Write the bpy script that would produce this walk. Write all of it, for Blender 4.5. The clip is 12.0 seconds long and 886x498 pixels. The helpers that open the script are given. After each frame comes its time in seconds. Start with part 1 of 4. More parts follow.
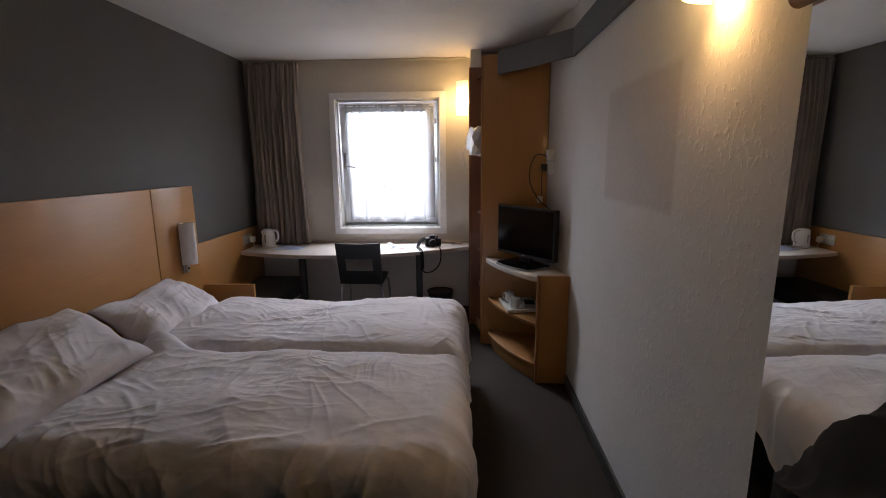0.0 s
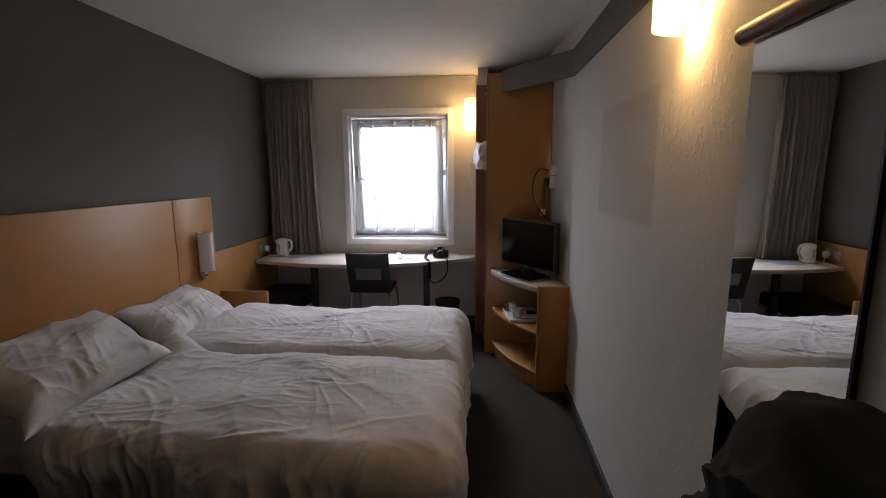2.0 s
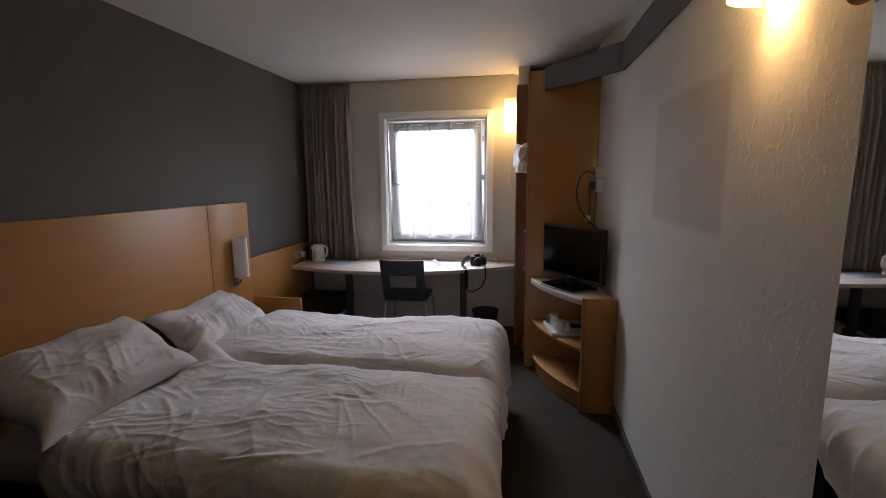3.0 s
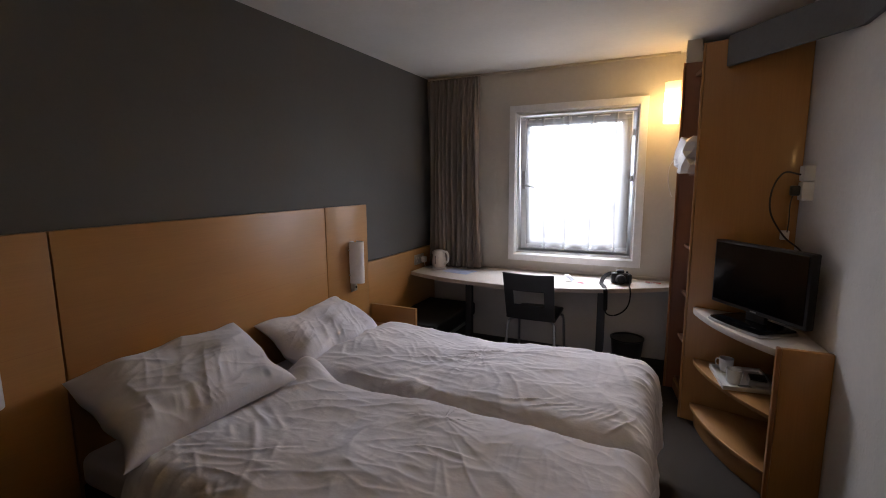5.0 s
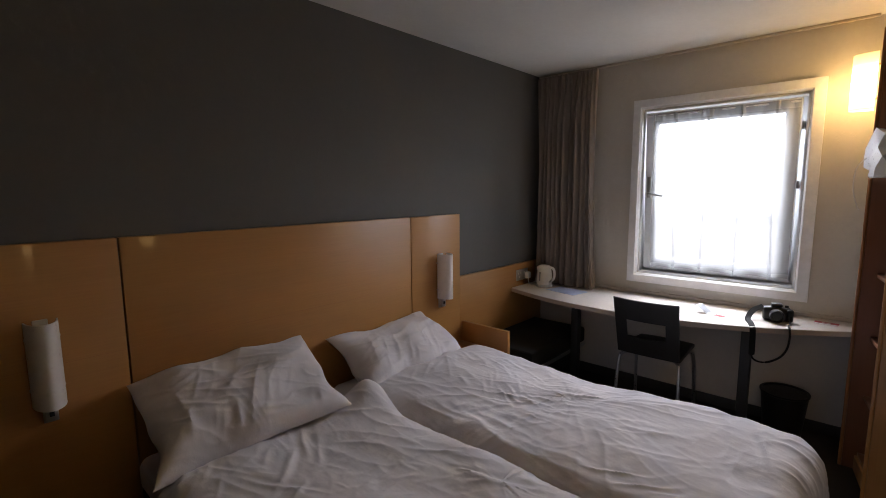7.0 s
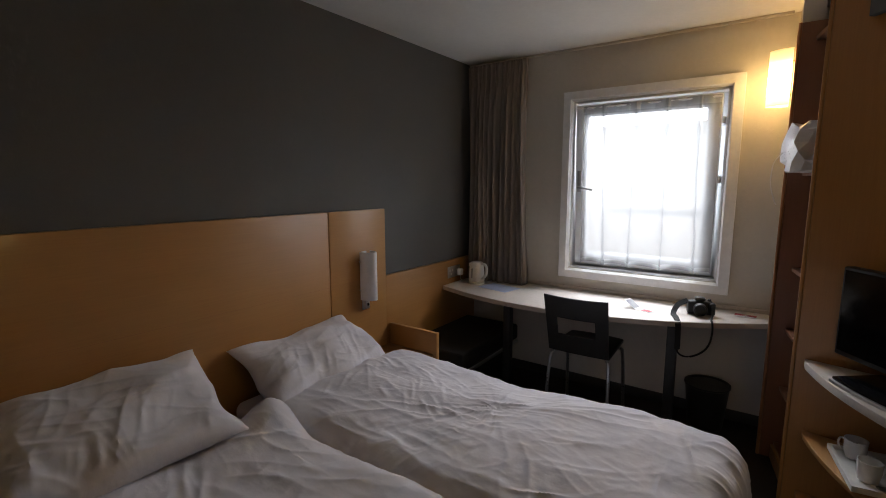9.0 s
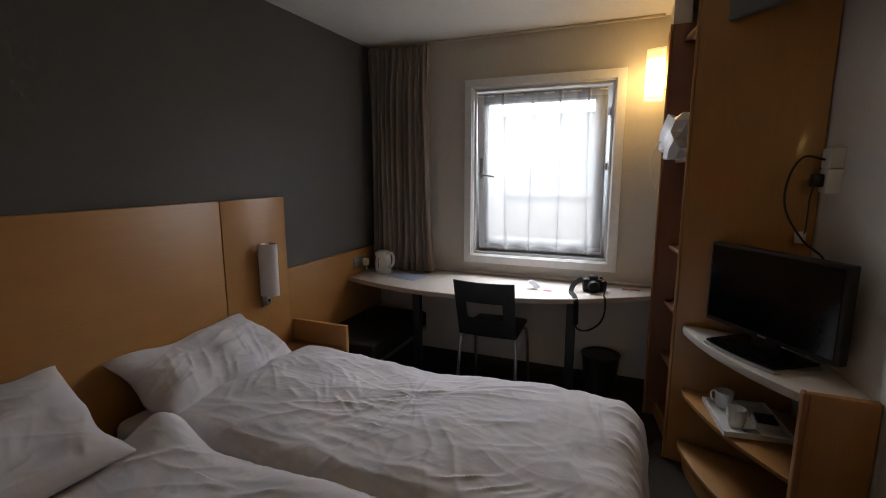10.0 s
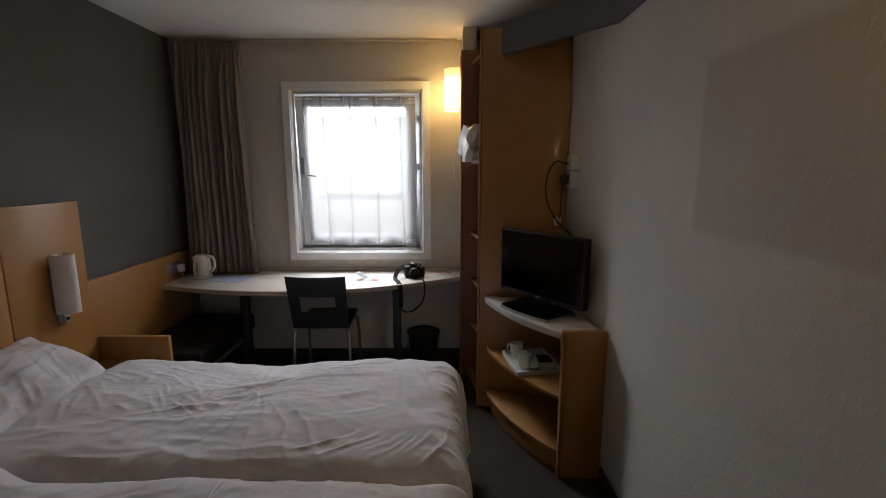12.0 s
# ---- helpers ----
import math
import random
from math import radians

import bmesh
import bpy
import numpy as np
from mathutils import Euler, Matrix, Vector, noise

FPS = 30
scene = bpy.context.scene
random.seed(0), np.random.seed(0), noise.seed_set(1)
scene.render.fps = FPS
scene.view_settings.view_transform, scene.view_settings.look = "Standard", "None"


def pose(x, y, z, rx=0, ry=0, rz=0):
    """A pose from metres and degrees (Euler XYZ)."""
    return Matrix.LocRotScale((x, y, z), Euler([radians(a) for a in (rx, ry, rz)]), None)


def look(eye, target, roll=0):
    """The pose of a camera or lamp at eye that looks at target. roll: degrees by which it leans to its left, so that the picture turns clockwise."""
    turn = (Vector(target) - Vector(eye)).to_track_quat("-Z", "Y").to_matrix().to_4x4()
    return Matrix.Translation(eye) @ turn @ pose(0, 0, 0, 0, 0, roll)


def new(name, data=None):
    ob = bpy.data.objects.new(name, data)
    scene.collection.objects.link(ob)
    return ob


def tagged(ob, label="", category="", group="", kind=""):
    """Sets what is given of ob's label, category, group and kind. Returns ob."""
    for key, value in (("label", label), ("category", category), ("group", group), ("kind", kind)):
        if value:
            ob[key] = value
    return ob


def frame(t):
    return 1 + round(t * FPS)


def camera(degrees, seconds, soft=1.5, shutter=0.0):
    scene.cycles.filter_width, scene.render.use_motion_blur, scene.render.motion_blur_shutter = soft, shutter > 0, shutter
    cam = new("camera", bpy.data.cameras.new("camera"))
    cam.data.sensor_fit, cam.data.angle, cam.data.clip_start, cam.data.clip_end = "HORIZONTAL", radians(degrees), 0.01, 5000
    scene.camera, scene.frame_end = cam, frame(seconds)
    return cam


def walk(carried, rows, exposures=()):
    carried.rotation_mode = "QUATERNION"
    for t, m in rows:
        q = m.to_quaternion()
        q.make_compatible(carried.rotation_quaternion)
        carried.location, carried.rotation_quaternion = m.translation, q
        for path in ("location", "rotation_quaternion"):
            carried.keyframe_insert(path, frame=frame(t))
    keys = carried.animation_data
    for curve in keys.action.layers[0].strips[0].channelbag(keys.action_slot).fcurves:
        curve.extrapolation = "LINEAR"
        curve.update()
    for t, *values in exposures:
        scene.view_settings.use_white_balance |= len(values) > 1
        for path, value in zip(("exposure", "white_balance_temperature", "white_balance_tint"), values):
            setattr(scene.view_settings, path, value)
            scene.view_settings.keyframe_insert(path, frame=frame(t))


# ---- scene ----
cam = camera(87.6, 12.0, soft=0.95)
PATH = [
    (0, (0.288, 0.248, 1.505), (0.199, 2.211, 1.132), -0.6),
    (0.5, (0.314, 0.206, 1.513), (0.214, 2.171, 1.155), -0.5),
    (1, (0.334, 0.178, 1.53), (0.219, 2.144, 1.182), -0.4),
    (1.5, (0.365, 0.139, 1.517), (0.245, 2.107, 1.178), -0.5),
    (2, (0.371, 0.132, 1.521), (0.216, 2.099, 1.197), -0.3),
    (2.5, (0.387, 0.162, 1.512), (0.178, 2.127, 1.203), -0.5),
    (3, (0.382, 0.306, 1.504), (0.053, 2.256, 1.207), -0.6),
    (3.2, (0.369, 0.356, 1.509), (-0.030, 2.293, 1.212), -0.5),
    (5, (0.284, 0.762, 1.519), (-0.576, 2.543, 1.225), -0.4),
    (5.5, (0.276, 0.906, 1.505), (-0.747, 2.599, 1.21), -0.7),
    (6, (0.286, 1.05, 1.512), (-0.856, 2.667, 1.225), -0.7),
    (6.5, (0.33, 1.135, 1.516), (-0.938, 2.659, 1.255), -0.6),
    (6.7, (0.330, 1.147, 1.516), (-0.971, 2.645, 1.264), -0.5),
    (7.5, (0.312, 1.265, 1.515), (-1.042, 2.716, 1.245), -0.4),
    (8.3, (0.302, 1.378, 1.511), (-1.021, 2.851, 1.228), -0.3),
    (8.5, (0.308, 1.399, 1.509), (-0.979, 2.905, 1.229), -0.3),
    (9, (0.287, 1.406, 1.51), (-0.852, 3.025, 1.225), -0.1),
    (9.5, (0.26, 1.431, 1.505), (-0.705, 3.155, 1.194), -0.1),
    (10, (0.21, 1.42, 1.489), (-0.543, 3.244, 1.161), -0.1),
    (10.5, (0.211, 1.365, 1.485), (-0.347, 3.256, 1.149), -0.1),
    (11, (0.227, 1.226, 1.49), (-0.143, 3.161, 1.146), -0.2),
    (11.5, (0.229, 1.156, 1.497), (0.047, 3.118, 1.155), -0.2),
    (12, (0.206, 1.158, 1.51), (0.211, 3.128, 1.168), -0.1),
]

EXPOSURES = [(0.0, 0.11, 6500, 18), (2.5, 0.07, 6550, 18), (5.5, 0.07, 6650, 18), (8.5, -0.28, 6800, 14), (10.5, -0.47, 6850, 13), (12.0, -0.44, 6850, 13)]
walk(cam, [(t, look(eye, target, roll)) for t, eye, target, roll in PATH], EXPOSURES)

# ---- world and large lights ----
world = bpy.data.worlds.new("sky")
scene.world = world
world.use_nodes = True
wn = world.node_tree.nodes
sky = wn.new("ShaderNodeTexSky")
sky.sky_type, sky.sun_disc = "NISHITA", False
sky.sun_elevation, sky.sun_rotation = radians(40), radians(150)
wn["Background"].inputs["Strength"].default_value = 0.12
world.node_tree.links.new(sky.outputs[0], wn["Background"].inputs["Color"])

sun = new("sun", bpy.data.lights.new("sun", "SUN"))
sun.data.energy, sun.data.angle, sun.data.color = 3.2, radians(3), (1.0, 0.95, 0.88)
sun.matrix_world = look((8, -10, 14), (0, 0, 0))

# the sky's light through the window comes from above the houses opposite
daylight = new("window_daylight", bpy.data.lights.new("window_daylight", "AREA"))
daylight.data.shape, daylight.data.size, daylight.data.size_y = "RECTANGLE", 1.5, 0.8
daylight.data.energy, daylight.data.color, daylight.data.spread = 136.0, (0.84, 0.92, 1.0), radians(140)
daylight.matrix_world = look((-0.46, 5.42, 2.31), (-0.46, 4.42, 1.51))


# ---- helpers of this scene ----
def grid_mesh(bm, pts, rows, cols, closed=False):
    vs = [bm.verts.new(p) for p in pts]
    for i in range(rows - 1):
        for j in range(cols if closed else cols - 1):
            k = (j + 1) % cols
            bm.faces.new((vs[i * cols + j], vs[i * cols + k], vs[(i + 1) * cols + k], vs[(i + 1) * cols + j]))
    return vs


def box(x0, x1, y0, y1, z0, z1, bevel=0.0, seg=2, bm=None, m=None):
    own = bm or bmesh.new()
    made = bmesh.ops.create_cube(own, size=1.0)["verts"]
    t = Matrix.Translation(((x0 + x1) / 2, (y0 + y1) / 2, (z0 + z1) / 2)) @ Matrix.Diagonal((x1 - x0, y1 - y0, z1 - z0, 1))
    bmesh.ops.transform(own, matrix=t, verts=made)
    if bevel:
        edges = list({e for v in made for e in v.link_edges})
        out = bmesh.ops.bevel(own, geom=edges, offset=bevel, segments=seg, profile=0.5, affect="EDGES")
        made = list({v for v in made if v.is_valid} | set(out["verts"]))
    if m is not None:
        bmesh.ops.transform(own, matrix=m, verts=made)
    return own


def prism(outline, z0, z1, bevel=0.0, seg=2):
    """A plate with the given outline in plan."""
    bm = bmesh.new()
    low = [bm.verts.new((x, y, z0)) for x, y in outline]
    top = [bm.verts.new((x, y, z1)) for x, y in outline]
    n = len(outline)
    bm.faces.new(low[::-1])
    bm.faces.new(top)
    for i in range(n):
        bm.faces.new((low[i], low[(i + 1) % n], top[(i + 1) % n], top[i]))
    bmesh.ops.recalc_face_normals(bm, faces=bm.faces)
    if bevel:
        edges = [e for e in bm.edges if len(e.link_faces) == 2 and e.calc_face_angle(0) > 0.6]
        bmesh.ops.bevel(bm, geom=edges, offset=bevel, segments=seg, profile=0.5, affect="EDGES")
    return bm


def lathe(profile, centre, seg=32, bm=None, scale=(1, 1)):
    """A turned shape from (radius, height) pairs."""
    bm = bm or bmesh.new()
    pts = []
    for r, z in profile:
        for k in range(seg):
            a = 2 * math.pi * k / seg
            pts.append((centre[0] + scale[0] * r * math.cos(a), centre[1] + scale[1] * r * math.sin(a), centre[2] + z))
    vs = grid_mesh(bm, pts, len(profile), seg, True)
    bm.faces.new(vs[:seg][::-1])
    bm.faces.new(vs[-seg:])
    return bm


def tube(points, radius, seg=14, bm=None, flat=1.0):
    """A rod along a smooth line through the points."""
    bm = bm or bmesh.new()
    pts = [Vector(p) for p in points]
    rings, ref = [], None
    for i, p in enumerate(pts):
        d = (pts[min(i + 1, len(pts) - 1)] - pts[max(i - 1, 0)]).normalized()
        if ref is None:
            ref = d.orthogonal().normalized()
        ref = (ref - d * ref.dot(d)).normalized()
        b = d.cross(ref)
        for k in range(seg):
            a = 2 * math.pi * k / seg
            rings.append(p + ref * radius * math.cos(a) + b * radius * flat * math.sin(a))
    vs = grid_mesh(bm, rings, len(pts), seg, True)
    bm.faces.new(vs[:seg][::-1])
    bm.faces.new(vs[-seg:])
    return bm


def bend(points, steps=8):
    """A smooth line through the points."""
    p = [Vector(q) for q in points]
    p = [2 * p[0] - p[1]] + p + [2 * p[-1] - p[-2]]
    out = []
    for i in range(1, len(p) - 2):
        for k in range(steps):
            t = k / steps
            out.append(0.5 * (2 * p[i] + (p[i + 1] - p[i - 1]) * t + (2 * p[i - 1] - 5 * p[i] + 4 * p[i + 1] - p[i + 2]) * t * t
                              + (3 * p[i] - p[i - 1] - 3 * p[i + 1] + p[i + 2]) * t ** 3))
    return out + [p[-2]]


def step(e0, e1, x):
    k = min(1.0, max(0.0, (x - e0) / (e1 - e0)))
    return k * k * (3 - 2 * k)


def finish(ob, bm, material, smooth=True):
    bmesh.ops.recalc_face_normals(bm, faces=bm.faces)
    bm.to_mesh(ob.data)
    bm.free()
    ob.data.materials.append(material)
    if smooth:
        ob.data.shade_smooth()
        ob.data.set_sharp_from_angle(angle=0.5)


def solid(name, bm, material, label="", category="", group="", kind=""):
    """A thing or a piece of the setting that is one mesh."""
    ob = new(name, bpy.data.meshes.new(name))
    finish(ob, bm, material)
    return tagged(ob, label, category, group, kind)


def thing(name, at, label, category, group=""):
    ob = new(name)
    ob.location = at
    return tagged(ob, label, category, group)


def part(name, bm, material, parent, label=""):
    """One mesh under a thing or under a part; bm is in the world's metres."""
    ob = new(name, bpy.data.meshes.new(name))
    finish(ob, bm, material)
    ob.parent = parent
    ob.matrix_parent_inverse = Matrix.Translation(-parent.location)
    return tagged(ob, label)


# ---- materials ----
def material(name, color, rough=0.5, metal=0.0, coat=0.0, sheen=0.0):
    mat = bpy.data.materials.new(name)
    mat.use_nodes = True
    b = mat.node_tree.nodes["Principled BSDF"]
    b.inputs["Base Color"].default_value = (*color, 1)
    b.inputs["Roughness"].default_value = rough
    b.inputs["Metallic"].default_value = metal
    b.inputs["Coat Weight"].default_value = coat
    b.inputs["Sheen Weight"].default_value = sheen
    return mat


def texture(mat, scale, kind="NOISE", stretch=(1, 1, 1), detail=6.0, rough=0.6):
    n, l = mat.node_tree.nodes, mat.node_tree.links
    co, mp = n.new("ShaderNodeTexCoord"), n.new("ShaderNodeMapping")
    mp.inputs["Scale"].default_value = stretch
    l.new(co.outputs["Object"], mp.inputs["Vector"])
    if kind == "NOISE":
        t = n.new("ShaderNodeTexNoise")
        t.inputs["Detail"].default_value = detail
        t.inputs["Roughness"].default_value = rough
    elif kind == "VORONOI":
        t = n.new("ShaderNodeTexVoronoi")
    t.inputs["Scale"].default_value = scale
    l.new(mp.outputs[0], t.inputs["Vector"])
    return t.outputs["Fac"] if kind == "NOISE" else t.outputs["Distance"]


def ramp(mat, fac, stops):
    r = mat.node_tree.nodes.new("ShaderNodeValToRGB")
    e = r.color_ramp.elements
    while len(e) < len(stops):
        e.new(0.5)
    for el, (p, c) in zip(e, stops):
        el.position = p
        el.color = (*c, 1) if len(c) == 3 else c
    mat.node_tree.links.new(fac, r.inputs[0])
    return r.outputs[0]


def blend(mat, a, b, fac=0.5, mode="MULTIPLY"):
    m = mat.node_tree.nodes.new("ShaderNodeMix")
    m.data_type, m.blend_type = "RGBA", mode
    m.inputs[0].default_value = fac
    mat.node_tree.links.new(a, m.inputs[6])
    mat.node_tree.links.new(b, m.inputs[7])
    return m.outputs[2]


def to(mat, out, socket):
    mat.node_tree.links.new(out, mat.node_tree.nodes["Principled BSDF"].inputs[socket])


def relief(mat, fac, strength, distance):
    b = mat.node_tree.nodes.new("ShaderNodeBump")
    b.inputs["Strength"].default_value, b.inputs["Distance"].default_value = strength, distance
    mat.node_tree.links.new(fac, b.inputs["Height"])
    prev = mat.node_tree.nodes["Principled BSDF"].inputs["Normal"]
    if prev.is_linked:
        mat.node_tree.links.new(prev.links[0].from_socket, b.inputs["Normal"])
    mat.node_tree.links.new(b.outputs[0], prev)


def tone(mat, color, scale, lo, hi, stretch=(1, 1, 1)):
    """Base colour that drifts between two shades of itself."""
    f = texture(mat, scale, stretch=stretch)
    return ramp(mat, f, [(0.3, [c * lo for c in color]), (0.7, [c * hi for c in color])])


def plaster(name, color, bump=0.2):
    m = material(name, color, 0.75)
    to(m, blend(m, tone(m, color, 1.3, 0.93, 1.05), ramp(m, texture(m, 40), [(0.3, (0.95,) * 3), (0.7, (1.0,) * 3)]), 1.0), "Base Color")
    blobs = ramp(m, texture(m, 48, stretch=(1, 1, 0.8), detail=3), [(0.54, (0, 0, 0)), (0.68, (1, 1, 1))])
    relief(m, blobs, bump, 0.003)
    return m


def timber(name, color, along=2, rough=0.5, coat=0.04):
    """Beech veneer with its grain along one axis."""
    m = material(name, color, rough, coat=coat)
    fine, broad = [1.0, 1.0, 1.0], [1.0, 1.0, 1.0]
    fine[along], broad[along] = 0.03, 0.12
    g = ramp(m, texture(m, 160, stretch=fine, detail=4), [(0.35, (0.93, 0.92, 0.91)), (0.65, (1.0, 1.0, 1.0))])
    flame = tone(m, color, 5, 0.92, 1.06, broad)
    to(m, blend(m, flame, g, 1.0), "Base Color")
    to(m, ramp(m, texture(m, 30, stretch=broad), [(0.3, (rough - 0.06,) * 3), (0.7, (rough + 0.1,) * 3)]), "Roughness")
    relief(m, texture(m, 160, stretch=fine, detail=4), 0.08, 0.001)
    return m


def cloth(name, color, weave=900, bump=0.25, lo=0.93, hi=1.04, sheen=0.2):
    m = material(name, color, 0.9, sheen=sheen)
    to(m, blend(m, tone(m, color, 2.2, lo, hi), ramp(m, texture(m, weave, detail=1), [(0.3, (0.92,) * 3), (0.7, (1, 1, 1))]), 1.0), "Base Color")
    relief(m, texture(m, weave, detail=1), bump, 0.0006)
    return m


def plain(name, color, rough, metal=0.0, coat=0.0, scale=25):
    m = material(name, color, rough, metal, coat)
    to(m, tone(m, color, scale, 0.94, 1.06), "Base Color")
    to(m, ramp(m, texture(m, scale * 3), [(0.3, (max(rough - 0.05, 0.02),) * 3), (0.7, (rough + 0.08,) * 3)]), "Roughness")
    return m


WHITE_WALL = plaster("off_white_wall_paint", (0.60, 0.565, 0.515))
GREY_WALL = plaster("slate_grey_wall_paint", (0.091, 0.092, 0.093), 0.12)
BAND = plain("grey_satin_paint", (0.10, 0.105, 0.115), 0.55)
CEILING = plaster("white_ceiling_paint", (0.75, 0.74, 0.71), 0.06)
CARPET = material("dark_brown_carpet", (0.03, 0.026, 0.023), 0.95)
to(CARPET, blend(CARPET, tone(CARPET, (0.027, 0.0182, 0.0125), 3, 0.8, 1.15), ramp(CARPET, texture(CARPET, 420, detail=2), [(0.3, (0.55,) * 3), (0.7, (1.15,) * 3)]), 1.0), "Base Color")
relief(CARPET, texture(CARPET, 420, detail=2), 0.9, 0.004)
SKIRTING = plain("dark_skirting_paint", (0.03, 0.027, 0.025), 0.5)
BEECH = timber("beech_veneer_upright", (0.385, 0.186, 0.055), 2, 0.40, 0.10)
BEECH_LONG = timber("beech_veneer_lengthwise", (0.385, 0.186, 0.055), 1, 0.40, 0.10)
BEECH_ACROSS = timber("beech_veneer_across", (0.385, 0.186, 0.055), 0, 0.40, 0.10)
# the same beech, with the shelf unit's inside shade put into its colour
SHADED_BEECH = timber("shade_tinted_beech_veneer", (0.22, 0.085, 0.036), 2)
LIPPING = timber("stained_beech_lipping", (0.33, 0.135, 0.045), 2, 0.4, 0.1)
LAMINATE = plain("pale_laminate", (0.62, 0.57, 0.53), 0.38, scale=60)
PVC = plain("white_pvc", (0.72, 0.74, 0.76), 0.35)
TRIM = plain("white_gloss_paint", (0.82, 0.82, 0.83), 0.4)
LINEN = cloth("white_cotton", (0.675, 0.658, 0.715))
relief(LINEN, texture(LINEN, 26, stretch=(0.7, 1.3, 1.0), detail=5, rough=0.55), 0.30, 0.006)
SHEET = cloth("white_sheet", (0.66, 0.645, 0.71))
CURTAIN = cloth("taupe_curtain_cloth", (0.220, 0.182, 0.158), 700, 0.4, 0.85, 1.08)
BLACK = plain("black_plastic", (0.012, 0.012, 0.013), 0.42)
BLACK_WOOD = plain("black_stained_plywood", (0.012, 0.011, 0.011), 0.45)
BLACK_STEEL = plain("black_powder_coated_steel", (0.012, 0.012, 0.013), 0.5)
BLACK_CLOTH = cloth("black_nylon", (0.0045, 0.0045, 0.005), 500, 0.5, 0.7, 1.2, 0.0)
SCREEN = plain("black_glossy_screen", (0.004, 0.004, 0.005), 0.10)
SCREEN.node_tree.nodes["Principled BSDF"].inputs["Specular IOR Level"].default_value = 0.28
CHROME = plain("chrome", (0.4, 0.4, 0.41), 0.3, 1.0)
ALUMINIUM = plain("brushed_aluminium", (0.5, 0.5, 0.5), 0.38, 1.0)
CERAMIC = plain("white_ceramic", (0.75, 0.75, 0.74), 0.15, coat=0.4)
WHITE_PLASTIC = plain("white_plastic", (0.72, 0.71, 0.69), 0.35)
OPAL = plain("white_opal_glass", (0.72, 0.71, 0.72), 0.3, coat=0.3)
PAPER = plain("printed_paper", (0.7, 0.7, 0.7), 0.7)
RED_INK = plain("red_print", (0.42, 0.04, 0.05), 0.6)
GREY_INK = plain("grey_print", (0.25, 0.26, 0.28), 0.6)
BLUE_INK = plain("pale_blue_print", (0.45, 0.52, 0.72), 0.6)
BROWN_CABLE = plain("dark_brown_cable", (0.020, 0.010, 0.008), 0.4)
PLASTIC_BAG = plain("white_plastic_bag", (0.75, 0.75, 0.77), 0.3)

MIRROR = material("mirror_glass", (0.86, 0.88, 0.87), 0.01, 1.0)
GLASS = material("window_glass", (1, 1, 1), 0.0)
GLASS.node_tree.nodes["Principled BSDF"].inputs["Transmission Weight"].default_value = 1.0
GLASS.node_tree.nodes["Principled BSDF"].inputs["IOR"].default_value = 1.05


def glow(name, color, strength):
    m = material(name, (0.8, 0.75, 0.65), 0.35)
    b = m.node_tree.nodes["Principled BSDF"]
    b.inputs["Emission Color"].default_value = (*color, 1)
    b.inputs["Emission Strength"].default_value = strength
    return m


LIT_OPAL = glow("lit_opal_glass", (1.0, 0.66, 0.24), 16.0)
gn, gl = LIT_OPAL.node_tree.nodes, LIT_OPAL.node_tree.links
spot, height_of = gn.new("ShaderNodeTexCoord"), gn.new("ShaderNodeSeparateXYZ")
span, power = gn.new("ShaderNodeMapRange"), gn.new("ShaderNodeMath")
span.inputs["From Min"].default_value, span.inputs["From Max"].default_value = 1.90, 2.21
gl.new(spot.outputs["Object"], height_of.inputs[0])
gl.new(height_of.outputs["Z"], span.inputs["Value"])
power.operation = "MULTIPLY"
power.inputs[1].default_value = 29.0
gl.new(ramp(LIT_OPAL, span.outputs[0], [(0.0, (0.05,) * 3), (0.16, (0.25,) * 3), (0.42, (1.0,) * 3), (0.58, (0.7,) * 3), (0.80, (0.10,) * 3), (1.0, (0.03,) * 3)]), power.inputs[0])
to(LIT_OPAL, power.outputs[0], "Emission Strength")

COAT = BLACK_CLOTH.copy()
COAT.name = "matt_black_quilting"
COAT.node_tree.nodes["Principled BSDF"].inputs["Specular IOR Level"].default_value = 0.3

NET = bpy.data.materials.new("white_net_voile")
NET.use_nodes = True
nn, nl = NET.node_tree.nodes, NET.node_tree.links
nn.clear()
out, mix, clear = nn.new("ShaderNodeOutputMaterial"), nn.new("ShaderNodeMixShader"), nn.new("ShaderNodeBsdfTransparent")
clear.inputs[0].default_value = (0.95, 0.95, 0.96, 1)
veil, thru, both = nn.new("ShaderNodeBsdfDiffuse"), nn.new("ShaderNodeBsdfTranslucent"), nn.new("ShaderNodeMixShader")
veil.inputs[0].default_value = thru.inputs[0].default_value = (0.50, 0.51, 0.52, 1)
mix.inputs[0].default_value, both.inputs[0].default_value = 0.42, 0.5
nl.new(veil.outputs[0], both.inputs[1]), nl.new(thru.outputs[0], both.inputs[2])
nl.new(clear.outputs[0], mix.inputs[1]), nl.new(both.outputs[0], mix.inputs[2])
nl.new(mix.outputs[0], out.inputs[0])
NET_HEM = NET.copy()
NET_HEM.name = "doubled_net_voile"
for nd in NET_HEM.node_tree.nodes:
    if nd.type == "MIX_SHADER" and abs(nd.inputs[0].default_value - 0.42) < 0.01:
        nd.inputs[0].default_value = 0.72

